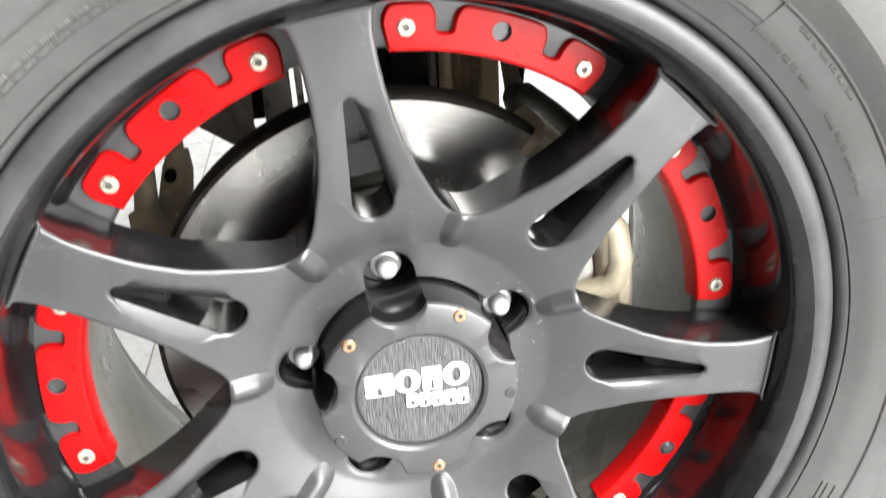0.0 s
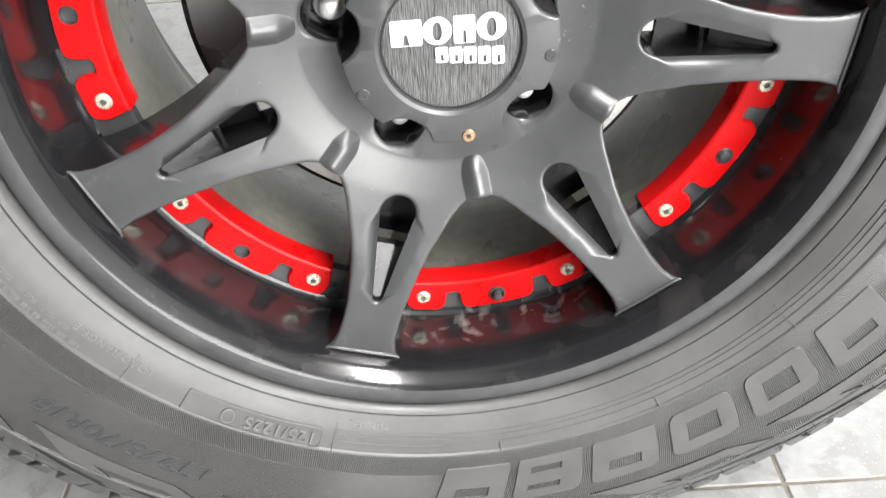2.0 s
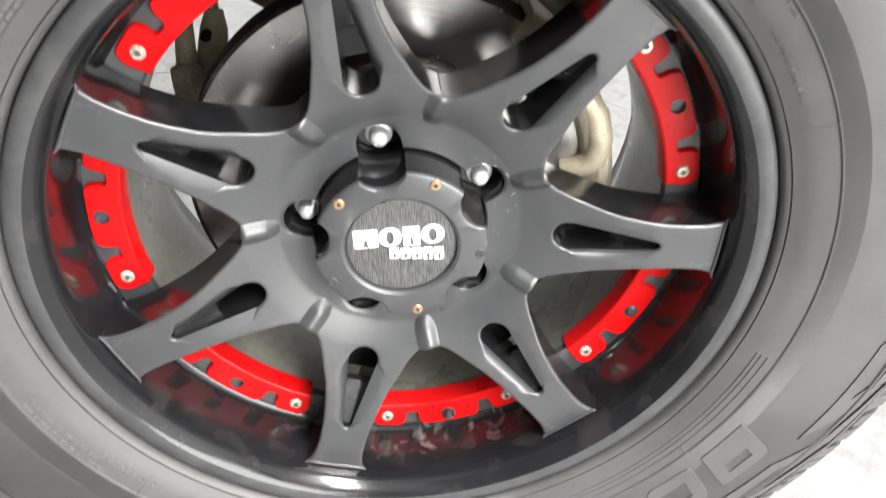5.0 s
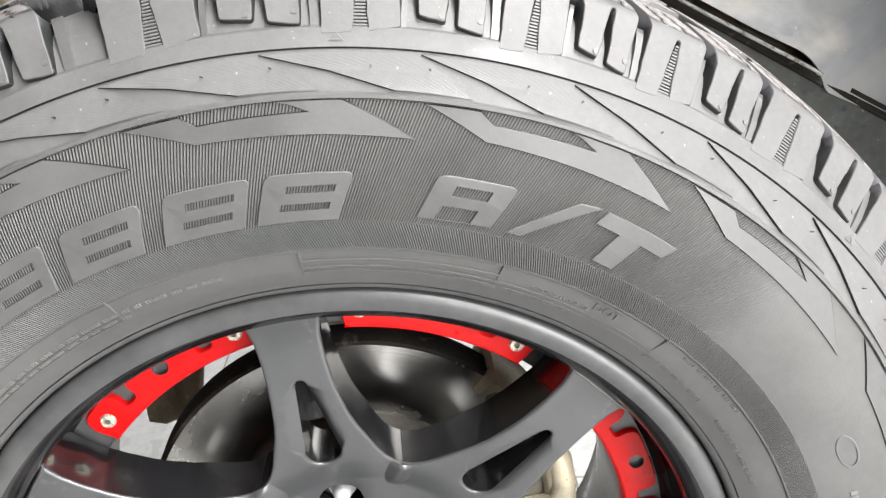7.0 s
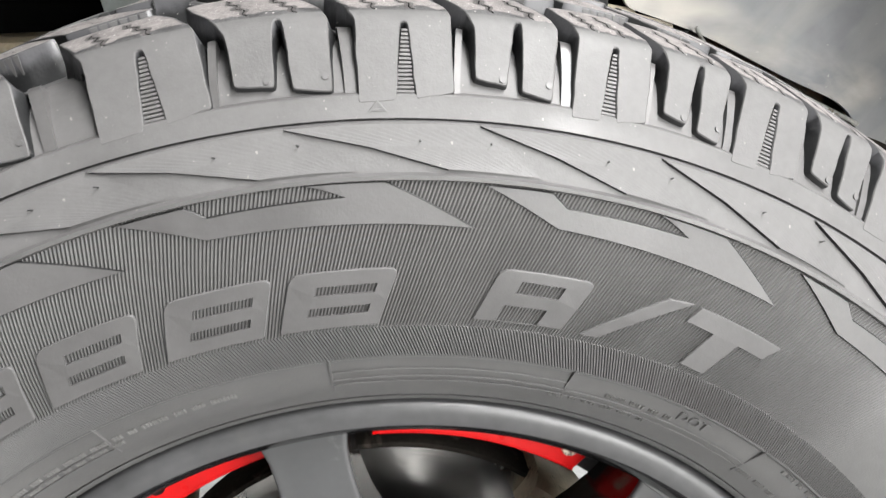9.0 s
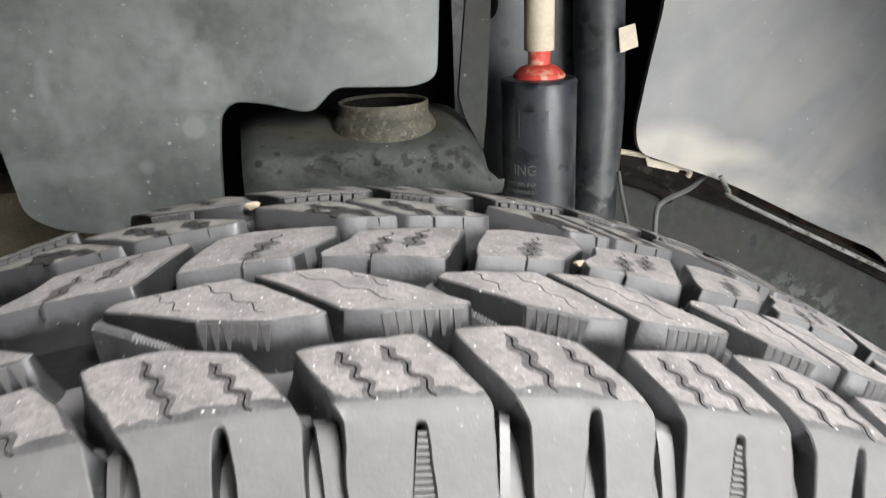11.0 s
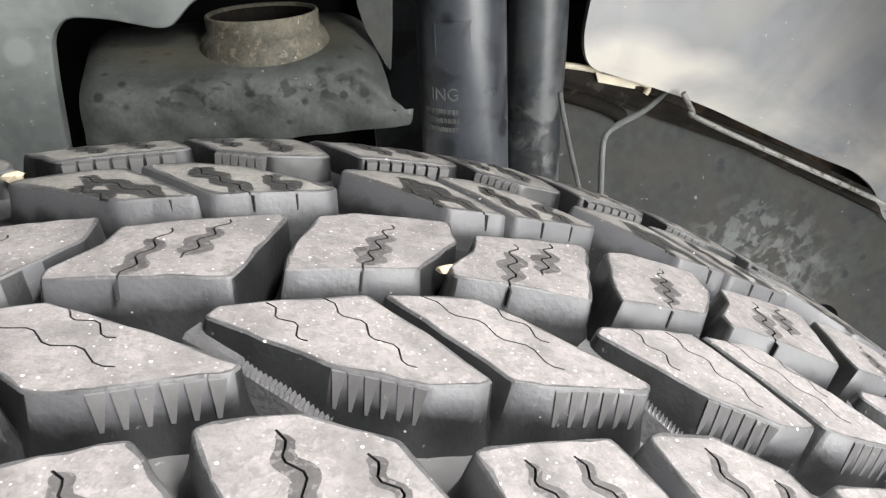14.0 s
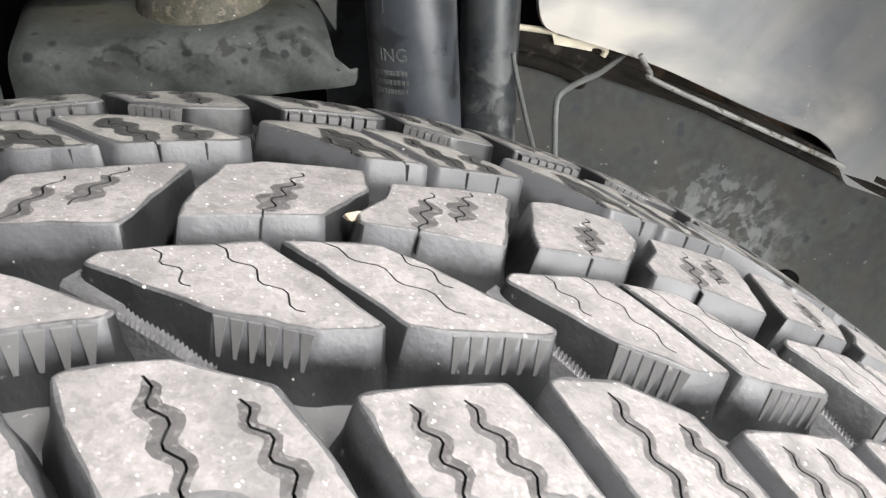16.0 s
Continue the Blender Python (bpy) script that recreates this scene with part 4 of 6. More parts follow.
                part("slot_rib", rib_mesh, "", tyre).rotation_euler = (0, radians(a), 0)
                part("stone_ejector", ejector, "", tyre).rotation_euler = (0, radians(a), 0)
    # overlapping tilted plates of the outer shoulder
    gv, gf = [], []
    n = 14
    for i in range(n + 1):
        p = i / n
        h = .0019 - .0014 * p
        for q in (0, .5, 1):
            a = (9.4 * q) * (1 - p) + (11.25 + 4.0 * q) * p
            r = (.3735 - .0155 * q) * (1 - p) + (.3735 - .0163 * q) * p
            gv.append(on_side(radians(a) * .3, r, h))
        for q in (0, 1):
            a = (9.4 * q) * (1 - p) + (11.25 + 4.0 * q) * p
            r = (.3738 - .0163 * q) * (1 - p) + (.3738 - .0168 * q) * p
            gv.append(on_side(radians(a) * .3, r, -.001))
    for i in range(n):
        b, c = 5 * i, 5 * (i + 1)
        gf += [(b, b + 1, c + 1, c), (b + 1, b + 2, c + 2, c + 1), (b, c, c + 3, b + 3), (b + 2, b + 4, c + 4, c + 2)]
    # dark strip along the leading edge, standing in for the step's shadow line
    gv += [on_side(radians(9.4 * q) * .3, .3735 - .0155 * q - .0009, .0002) for q in (0, .5, 1)]
    e = 5 * (n + 1)
    gf += [(0, 1, e + 1, e), (1, 2, e + 2, e + 1)]
    wm = mesh_of("shoulder_plate", gv, gf, ("rubber", "groove"), [0] * (len(gf) - 2) + [1, 1])
    for k in range(32):
        part("shoulder_plate", wm, "", tyre).rotation_euler = (0, radians(8.12 + 11.25 * k), 0)
    # smooth chevron plates of the sidewall
    def polar(points):
        return [(radians(90 - a) * 0.3, r) for a, r in points]
    chev = dense(polar([(103.9, .3528), (98.8, .339), (90.5, .3375), (81.7, .3358), (87.5, .3532), (92.4, .3535), (90.0, .348), (98.4, .3475), (99.6, .3528)]), .006, .01)
    v, f, idx = relief(chev, on_side, .003, rim=.0003)
    # chevron flanks coloured near-black to draw a shaded outline
    cm = mesh_of("chevron", [(x, y - .0009, z) for x, y, z in v], f, ("raised_rubber", "raised_rubber", "raised_rubber", "groove"), idx)
    for k in range(16):
        ob = part("chevron", cm, "", tyre)
        ob.rotation_euler = (0, radians(22.5 * k), 0)
    # raised slanted shapes of the large markings
    def glyph(name, mid, half, r0, r1, lean, slots, raised=.0011, corners=(.001, .004, .004, .001)):
        o = rounded(polar([(mid + half + lean, r0), (mid + half - lean, r1), (mid - half - lean, r1), (mid - half + lean, r0)]), list(corners), 3)
        hs = [polar([(mid + x0 + lean * (1 - 2 * (y0 - r0) / (r1 - r0)), y0), (mid + x0 + lean * (1 - 2 * (y1 - r0) / (r1 - r0)), y1),
                     (mid + x1 + lean * (1 - 2 * (y1 - r0) / (r1 - r0)), y1), (mid + x1 + lean * (1 - 2 * (y0 - r0) / (r1 - r0)), y0)]) for x0, x1, y0, y1 in slots]
        vv, ff, ii = relief(dense(o, .005, .01), lambda u, r, h: on_side(u, r, h + raised), .0018, hs, rim=.00025, hole_depth=raised + .0006)
        return part("raised_marking", mesh_of(name, vv, ff, ("raised_rubber", "raised_rubber", "rubber", "rubber"), ii), "", tyre)
    for mid in (91.2, 99.9, 109.4, 118.6, 127.8, 137.0, 146.2, 155.0, 164.0):
        glyph("marking", mid, 3.75, .2948, .3195, .8, [(1.7, -2.6, .3098, .3135), (1.9, -2.6, .3008, .3045)])
    for mid, kind in ((-37.5, 1), (-48.5, 0), (-59.3, 0), (-70.0, 1), (-80.2, 2), (-90.2, 1)):
        slots = {0: [(2.2, -2.2, .298, .314)], 1: [(2.2, -2.2, .3065, .3155)], 2: [(1.6, -2.6, .3105, .3165), (1.6, -2.6, .2945, .3005)]}[kind]
        glyph("marking", mid, 4.4, .288, .3245, .9, slots, corners=(.008, .008, .008, .008) if kind == 0 else (.002, .007, .007, .002))
    # lettering
    def lettering(text, size, a_mid, r_mid, lean=0.0, name="lettering", raised=.0006, mat="raised_rubber", width=1.0, bold=0.0):
        cu = bpy.data.curves.new(name, "FONT")
        cu.body, cu.size, cu.align_x, cu.align_y, cu.extrude, cu.shear, cu.space_character, cu.offset = text, size, "CENTER", "CENTER", .0006, lean, 1.06, bold
        tmp = new(name, cu)
        me = bpy.data.meshes.new_from_object(tmp.evaluated_get(bpy.context.evaluated_depsgraph_get()))
        bpy.data.objects.remove(tmp)
        bm = bmesh.new()
        bm.from_mesh(me)
        bpy.data.meshes.remove(me)
        for q in bm.verts:
            a, r = radians(90 - a_mid) + q.co.x * width / r_mid, r_mid + q.co.y
            x, y, z = on_side(a * .3, r, q.co.z + raised - .0004)
            q.co = (x, y, z)
        return part(name, bm, mat, tyre)
    glyph("letter_a", 76.75, 3.55, .2972, .3205, .75, [(1.6, -1.7, .3105, .3160), (1.9, -1.5, .2972, .3050)])
    for o in ([(72.4, .2968), (66.9, .3222), (64.9, .3236), (70.9, .2968)],
              [(64.3, .3232), (56.8, .3215), (57.6, .3135), (60.0, .3140), (61.1, .2962), (63.4, .2968), (62.4, .3145), (64.9, .3155)]):
        vv, ff, ii = relief(dense(polar(o), .005, .01), lambda u, r, h: on_side(u, r, h + .0011), .0018, rim=.00025)
        part("raised_letter", mesh_of("letter", vv, ff, ("raised_rubber", "raised_rubber", "rubber", "rubber"), ii), "", tyre)
    pad = rounded(polar([(-131.5, .2634), (-131.5, .2771), (-111.6, .2771), (-111.6, .2634)]), [.001, .001, .0055, .0055], 5)
    pad_in = rounded(polar([(-131.3, .2640), (-131.3, .2765), (-111.8, .2765), (-111.8, .2640)]), [.001, .001, .0050, .0050], 5)
    vv, ff, ii = relief(dense(pad, .004, .01), lambda u, q, h: on_side(u, q, h + .0014), .0025, [dense(pad_in, .004, .01)], rim=.0002, hole_depth=.0007)
    part("marking_pad", mesh_of("marking_pad", vv, ff, ("raised_rubber", "raised_rubber", "sidewall", "sidewall"), ii), "", tyre)
    lettering("125/122S", .0112, -117.6, .2700, mat="print_rubber", width=1.1, raised=.0020)
    ring = [(-125.2 + .95 * math.cos(math.pi * i / 12), .2702 + .0048 * math.sin(math.pi * i / 12)) for i in range(24)]
    ring_in = [(-125.2 + .78 * math.cos(math.pi * i / 12), .2702 + .0039 * math.sin(math.pi * i / 12)) for i in range(24)]
    vv, ff, ii = relief(polar(ring), lambda u, q, h: on_side(u, q, h + .0020), .0016, [polar(ring_in)], rim=.0001, hole_depth=.0006)
    part("ring_mark", mesh_of("ring_mark", vv, ff, ("print_rubber", "print_rubber", "sidewall", "sidewall"), ii), "", tyre)
    lettering("TUBELESS", .0050, -105.3, .2585, mat="print_rubber", width=1.2)
    lettering("LOAD RANGE-E", .0062, -143.0, .2655, mat="print_rubber", width=1.2)
    lettering("LT275/70R18", .019, -134.0, .318, .2, raised=.0006, width=1.1, mat="slot_black")
    lettering("DOT", .0068, 58.0, .2722, width=1.1)
    # rows of small unreadable moulded print: fine bars, a mesh for each word
    rng = random.Random(5)

    def bars(a, r, hgt, count, size=1.0):
        v, f = [], []
        for q in range(count):
            w = rng.uniform(.12, .24) * size
            vv, ff, _ = relief(polar([(a, r), (a, r + hgt), (a + w, r + hgt), (a + w, r)]), lambda u, q, h: on_side(u, q, h + .0007), .0012, rim=.0001)
            f += [[i + len(v) for i in face] for face in ff]
            v += vv
            a += w + rng.uniform(.09, .16) * size
        part("small_print", mesh_of("small_print", v, f, "print_rubber"), "", tyre)
        return a
    for a0, a1, r, hgt in ((101, 158, .2672, .0022), (112, 140, .2640, .0018), (62, 71, .2612, .0022), (60, 67, .2680, .0020), (40, 49, .2612, .0022), (36, 46, .2740, .0020),
                           (24, 34, .2612, .0022), (196, 214, .2740, .0024), (196, 210, .2690, .0022)):
        a = a0
        while a < a1:
            a = bars(a, r, hgt, rng.choice((3, 4, 5, 6, 8))) + .5
    # upright line of unreadable print and an oval mark on the sidewall
    a = 2.0
    while a < 20:
        a = bars(a, .3110, .0042, rng.choice((4, 5, 7)), 2.2) + .8
    oval = [(25.4 + 2.3 * math.cos(2 * math.pi * i / 24), .3165 + .0062 * math.sin(2 * math.pi * i / 24)) for i in range(24)]
    oval_in = [(25.4 + 1.95 * math.cos(2 * math.pi * i / 24), .3165 + .0050 * math.sin(2 * math.pi * i / 24)) for i in range(24)]
    vv, ff, ii = relief(polar(oval), lambda u, q, h: on_side(u, q, h + .0005), .0012, [polar(oval_in)], rim=.0002, hole_depth=.0010)
    part("oval_mark", mesh_of("oval_mark", vv, ff, ("raised_rubber", "raised_rubber", "rubber", "rubber"), ii), "", tyre)
    # small round vent marks low on the shoulder panels
    nub = mesh_of("vent_mark", [on_tread(.0014 * math.cos(math.pi * i / 5), .0014 * math.sin(math.pi * i / 5) - .0805, h) for h in (-.0002, .0005) for i in range(10)],
                  [tuple(range(10, 20))] + [(i, (i + 1) % 10, 10 + (i + 1) % 10, 10 + i) for i in range(10)], "raised_rubber")
    for a, kind in starts:
        for fr in (.665, .885):
            part("vent_mark", nub, "", tyre).rotation_euler = (0, radians(a + fr * SIZES[kind]), 0)
    # leftover mould hairs on the shoulder plates, and small triangle marks above them
    hair = mesh_of("mould_hair", [on_side(u, r, h) for u, r, h in ((-.0003, .3668, 0), (.0003, .3668, 0), (0, .3674, 0), (-.0008, .3682, .0042), (-.0004, .3682, .0042), (-.0006, .3686, .0044))],
                   [(0, 1, 4, 3), (1, 2, 5, 4), (2, 0, 3, 5), (3, 4, 5), (0, 2, 1)], "groove")
    for k in range(32):
        for shift in (7.6, 12.0):
            ob = part("mould_hair", hair, "", tyre)
            ob.rotation_euler = (0, radians(8.12 + shift + 11.25 * k + rng.uniform(-.5, .5)), 0)
    for a in (87.8, 44.0, 164.0, -52.0, -124.0):
        tri = [(a - .55, .3775), (a + .55, .3775), (a, .3812)]
        tri_in = [(a - .26, .3783), (a + .26, .3783), (a, .3800)]
        vv, ff, ii = relief(polar(tri), lambda u, q, h: on_side(u, q, h + .0005), .0012, [polar(tri_in)], rim=.0001, hole_depth=.0010)
        part("triangle_mark", mesh_of("triangle_mark", vv, ff, ("rubber",) * 4, ii), "", tyre)
    # radial mould lines of the bead band
    for a in (92.4, 71.0, 113, 50, -86, -63, -42, -110, -140, 20, 150):
        vv, ff, ii = relief(polar([(a, .2600), (a, .2785), (a + .18, .2785), (a + .18, .2600)]), lambda u, q, h: on_side(u, q, h + .0006), .002, rim=.0001)
        part("mould_line", mesh_of("mould_line", vv, ff, ("rubber",) * 4, ii), "", tyre)
    # fine raised arcs between some of the mould lines
    for a0, a1 in ((71.1, 92.4), (50.1, 71.0), (-63, -42), (-86, -63), (-110, -86), (-42, -20), (113.2, 150)):
        for r in (.2631, .2661, .2704)[:2 if a0 in (113.2, 50.1) else 3]:
            vv, ff, ii = relief(dense(polar([(a0, r), (a0, r + .0005), (a1, r + .0005), (a1, r)]), .006, .01), lambda u, q, h: on_side(u, q, h + .0009), .0019, rim=.0001)
            part("mould_arc", mesh_of("mould_arc", vv, ff, ("rubber",) * 4, ii), "", tyre)
    return tyre


build_tyre()

# ---------------------------------------------------------------- the wheel
SP0 = -5.03                      # angle of the first spoke
STEP = 360 / 7
FACE = through_profile([(0.03, -0.010), (0.062, -0.0104), (0.070, -0.0107), (0.078, -0.0117), (0.086, -0.0140), (0.096, -0.0184), (0.106, -0.0225), (0.125, -0.0285),
                        (0.150, -0.0355), (0.175, -0.0395), (0.200, -0.0408), (0.225, -0.0410)])
BACK = through_profile([(0.08, 0.02), (0.12, 0.012), (0.16, 0.004), (0.20, 0.0), (0.23, 0.0)])
WIDTH = [(0.2228, .0246), (0.2205, .0226), (0.2165, .0209), (0.2090, .0192), (0.1950, .0186), (0.1800, .0191), (0.1650, .0205), (0.1500, .0228), (0.1380, .0256), (0.1280, .0290)]


def build_wheel():
    wheel = tagged(empty("wheel", (0, 0, H)), "satin black seven-spoke alloy truck wheel with red inserts", "wheel")
    lip = [(0.2380, -0.030), (0.2452, -0.046), (0.2468, -0.0545), (0.2463, -0.0598), (0.2452, -0.0618), (0.2436, -0.0629), (0.2405, -0.0634), (0.2365, -0.0631), (0.2336, -0.0620)]
    part("lip", lathe(lip, 256), "lip_black", wheel, "satin black outer rim lip")
    dish = [(0.2336, -0.0620), (0.2320, -0.0608), (0.2302, -0.0588), (0.2284, -0.0569), (0.2268, -0.0547), (0.2255, -0.0525), (0.2242, -0.0490), (0.2234, -0.0440), (0.2230, -0.0350), (0.2228, -0.0200), (0.2222, -0.0080), (0.2206, -0.0010), (0.2175, 0.0024), (0.2160, 0.0030)]
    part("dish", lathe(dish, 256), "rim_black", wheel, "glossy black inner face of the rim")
    part("step", lathe([(0.2160, 0.0030), (0.1965, 0.0030), (0.1925, 0.0045), (0.1908, 0.0090)], 192), "satin_black", wheel)
    barrel = [(0.1908, 0.0090), (0.1895, 0.030), (0.1890, 0.070), (0.1930, 0.105), (0.2030, 0.135), (0.2110, 0.148), (0.2120, 0.165), (0.2320, 0.168),
              (0.2340, 0.160), (0.2190, 0.158), (0.2170, 0.142), (0.2080, 0.128), (0.1990, 0.100), (0.1950, 0.070), (0.1955, 0.012)]
    part("barrel", lathe(barrel, 192), "barrel", wheel, "dull grimy rear barrel of the rim")

    # one spoke with its share of the hub ring; coordinates: across, radius (spoke pointing up)
    half = radians(STEP / 2)
    right = [(w, r) for r, w in WIDTH]
    vall = 0.1070
    for t in (0.25, 0.5, 0.75, 1.0):                     # fillet into the valley between two spokes
        a0, r0 = math.atan2(.0290, .1280), math.hypot(.0290, .1280)
        a = a0 + (half - a0) * t
        r = vall + (r0 - vall) * (1 - t) ** 2.2
        right.append((r * math.sin(a), r * math.cos(a)))
    inner_r = 0.084
    right.append((inner_r * math.sin(half), inner_r * math.cos(half)))
    hub_edge = [(inner_r * math.sin(half * t), inner_r * math.cos(half * t)) for t in (1, .75, .5, .25, 0, -.25, -.5, -.75, -1)]
    tip = [(.0246 * (1 - 2 * i / 6), 0.2228) for i in range(1, 6)]
    left = [(-x, y) for x, y in right]
    # order: down the right side, round the hub edge, up the left side, along the tip
    outline = right + hub_edge[1:-1] + left[::-1] + [(-x, y) for x, y in tip]
    outline = outline if area2(outline) > 0 else outline[::-1]
    slot = []
    for i in range(13):                                  # rounded teardrop
        a = math.pi + math.pi * i / 12
        slot.append((.0112 * math.cos(a), .1185 + .0112 * math.sin(a)))
    for i in range(7):
        a = math.pi * i / 6
        slot.append((.0034 * math.cos(a), .1760 + .0034 * math.sin(a)))
    slot = slot if area2(slot) > 0 else slot[::-1]
    edge = [(p, q) for p, q in zip(right[:-1], right[1:-1])] + [((-a[0], a[1]), (-b[0], b[1])) for a, b in zip(right[:-1], right[1:-1])] + [((-.0246, .2228), (.0246, .2228))]
    edge += [(p, q) for p, q in zip(slot, slot[1:] + slot[:1])]
    ea = np.array([e[0] for e in edge])
    eb = np.array([e[1] for e in edge])

    def away(x, y):
        p = np.array((x, y))
        d = eb - ea
        t = np.clip(((p - ea) * d).sum(1) / (d * d).sum(1), 0, 1)
        return float(np.sqrt((((ea + d * t[:, None]) - p) ** 2).sum(1).min()))

    def face_y(x, y):
        r = math.hypot(x, y)
        d = away(x, y)
        e = 0.0020
        drop = e - math.sqrt(max(0.0, e * e - (e - min(d, e)) ** 2))
        return FACE(r)[0] + drop

    pts = [Vector(p) for p in dense(outline, .004, .004)]
    faces_in = [list(range(len(pts)))]
    sl = [Vector(p) for p in slot]
    faces_in.append(list(range(len(pts), len(pts) + len(sl))))
    pts = pts + sl
    rough = dense(outline, .004, .004)
    for d in (.00015, .0005, .0010, .0020, .0034):
        for p in inset(rough, d if area2(rough) > 0 else d):
            if inside(p, rough) and away(*p) > d * .8 and not inside(p, slot) and abs(math.atan2(p[0], p[1])) < half - .004 and math.hypot(*p) > inner_r + .001:
                pts.append(Vector(p))
        for p in inset(slot, -d):
            pts.append(Vector(p))
    gx = -0.05
    while gx < .05:
        gy = .085
        while gy < .222:
            r, a = math.hypot(gx, gy), abs(math.atan2(gx, gy))
            if inside((gx, gy), rough) and not inside((gx, gy), slot) and away(gx, gy) > .006 and a < half * .58 + max(0, r - .108) * 40 and a < half - .012 and r > inner_r + .002:
                pts.append(Vector((gx, gy)))
            gy += .0035
        gx += .0035
    for r in (.086, .088, .090, .092, .0945, .097, .0995, .102, .1045):
        for t in (.6, .66, .72, .76, .79, .82, .85, .88, .91, .94, .97, .99, 1.0):
            if away(r * math.sin(half * t), r * math.cos(half * t)) > .0008:
                for sgn in (1, -1):
                    pts.append(Vector((sgn * r * math.sin(half * t), r * math.cos(half * t))))
    for gy in (.2180, .21875, .21985, .22095, .2216):
        for i in range(-13, 14):
            if away(i * .0017, gy) > .0009:
                pts.append(Vector((i * .0017, gy)))
    vs, _, fs, _, _, of = delaunay_2d_cdt(pts, [], faces_in, 1, 1e-6)
    verts = [(v[0], face_y(v[0], v[1]), v[1]) for v in vs]
    faces = [f for f, o in zip(fs, of) if 0 in o and 1 not in o]
    count = {}
    for f in faces:
        for i, j in zip(f, f[1:] + f[:1]):
            count.setdefault((min(i, j), max(i, j)), []).append((i, j))
    low, side_faces = {}, []
    for i, j in [c[0] for c in count.values() if len(c) == 1]:
        r0, r1 = math.hypot(*vs[i]), math.hypot(*vs[j])
        a0, a1 = abs(math.atan2(vs[i][0], vs[i][1])), abs(math.atan2(vs[j][0], vs[j][1]))
        if (a0 > half - .002 and a1 > half - .002) or (r0 < inner_r + .0008 and r1 < inner_r + .0008):
            continue                                     # joins its neighbours
        for q in (i, j):
            if q not in low:
                x, y = vs[q]
                low[q] = len(verts)
                verts.append((x, verts[q][1] + .0001, y))
                verts.append((x * .985, BACK(math.hypot(x, y))[0], y * .997))
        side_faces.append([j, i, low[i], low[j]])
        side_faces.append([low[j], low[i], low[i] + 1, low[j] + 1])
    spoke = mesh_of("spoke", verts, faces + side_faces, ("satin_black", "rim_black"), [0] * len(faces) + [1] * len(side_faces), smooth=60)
    # raised bead across the end of the spoke, with flared corners
    bead_line = [(-.0262, .2236), (-.0238, .2212), (-.0200, .2206), (-.0100, .2208), (0, .2209), (.0100, .2208), (.0200, .2206), (.0238, .2212), (.0262, .2236)]
    bead = tube([(x, FACE(.222)[0] - .0004, z) for x, z in bead_line], [.0006, .0010, .0012, .0012, .0012, .0012, .0012, .0010, .0006], 8)
    bead = part("tip_bead", bead, "satin_black", None).data
    bpy.data.objects.remove(bpy.data.objects["tip_bead"])
    web = slab(rounded([(-.0115, .1490), (.0115, .1490), (.0105, .1520), (.006, .182), (-.006, .182), (-.0105, .1520)], .001, 2), 0.0, 0.006, .0012)
    for q in web.verts:                                   # recessed floor in the outer half of the slot
        q.co.y += np.interp(q.co.z, [.149, .152, .165, .182], [-.0150, -.0185, -.0270, -.0345])
    # added dark plate behind the open slot, standing in for its shaded depth
    back = slab(rounded([(-.0140, .1240), (.0140, .1240), (.0120, .1510), (-.0120, .1510)], .002, 2), .004, .008, .001)
    first, second = None, None
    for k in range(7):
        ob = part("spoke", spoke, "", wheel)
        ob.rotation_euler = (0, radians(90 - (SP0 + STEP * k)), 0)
        part("tip_bead", bead, "", ob)
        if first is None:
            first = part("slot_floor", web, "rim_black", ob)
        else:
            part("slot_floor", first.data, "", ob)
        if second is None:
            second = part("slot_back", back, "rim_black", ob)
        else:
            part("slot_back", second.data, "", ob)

    # rounded swellings between the spokes, out to the valley
    rv, rf = [], []
    for i in range(19):
        t = i / 18
        r = .0830 + .0248 * t
        rise = .0042 * min(1.0, t / .35) ** .8 * (.55 if i == 18 else .85 if i == 17 else 1.0)
        wide = .0100 * (.70 + .30 * min(1.0, t / .4))
        for q in range(17):
            x = -1 + q / 8
            rv.append((wide * x, FACE(r)[0] + .0003 - (rise + .0003) * (.5 + .5 * math.cos(math.pi * x)) ** .8, r))
    for i in range(18):
        rf += [(17 * i + q, 17 * i + q + 1, 17 * i + q + 18, 17 * i + q + 17) for q in range(16)]
    rib = mesh_of("hub_rib", rv, rf, "satin_black", smooth=60)
    for k in range(7):
        part("hub_rib", rib, "", wheel).rotation_euler = (0, radians(90 - (SP0 + STEP * (k + .5))), 0)

    # hub with five lug pockets
    lug_r, lug_a, pocket = 0.0655, 98.2, 0.0150
    n = 240
    rings = [[] for _ in range(5)]
    hv, hf = [], []
    for i in range(n):
        a = 2 * math.pi * i / n
        phi = min(abs((math.degrees(a) - lug_a - 72 * k + 180) % 360 - 180) for k in range(5))
        s = lug_r * math.sin(radians(phi))
        r_in = 0.0610
        if abs(s) < pocket and phi < 60:
            r_in = max(r_in, lug_r * math.cos(radians(phi)) + math.sqrt(pocket ** 2 - s * s))
        ca, sa = math.cos(a), math.sin(a)
        r_in = min(r_in, .0808)
        for y, r in ((FACE(.084)[0], .0842), (FACE((r_in + .0842) / 2)[0], (r_in + .0842) / 2), (FACE(r_in)[0], r_in + .0012), (FACE(r_in)[0] + .0012, r_in), (0.016, r_in), (0.016, 0.0)):
            hv.append((r * ca, y, r * sa))
    for i in range(n):
        j = (i + 1) % n
        for q in range(5):
            hf.append((i * 6 + q, j * 6 + q, j * 6 + q + 1, i * 6 + q + 1))
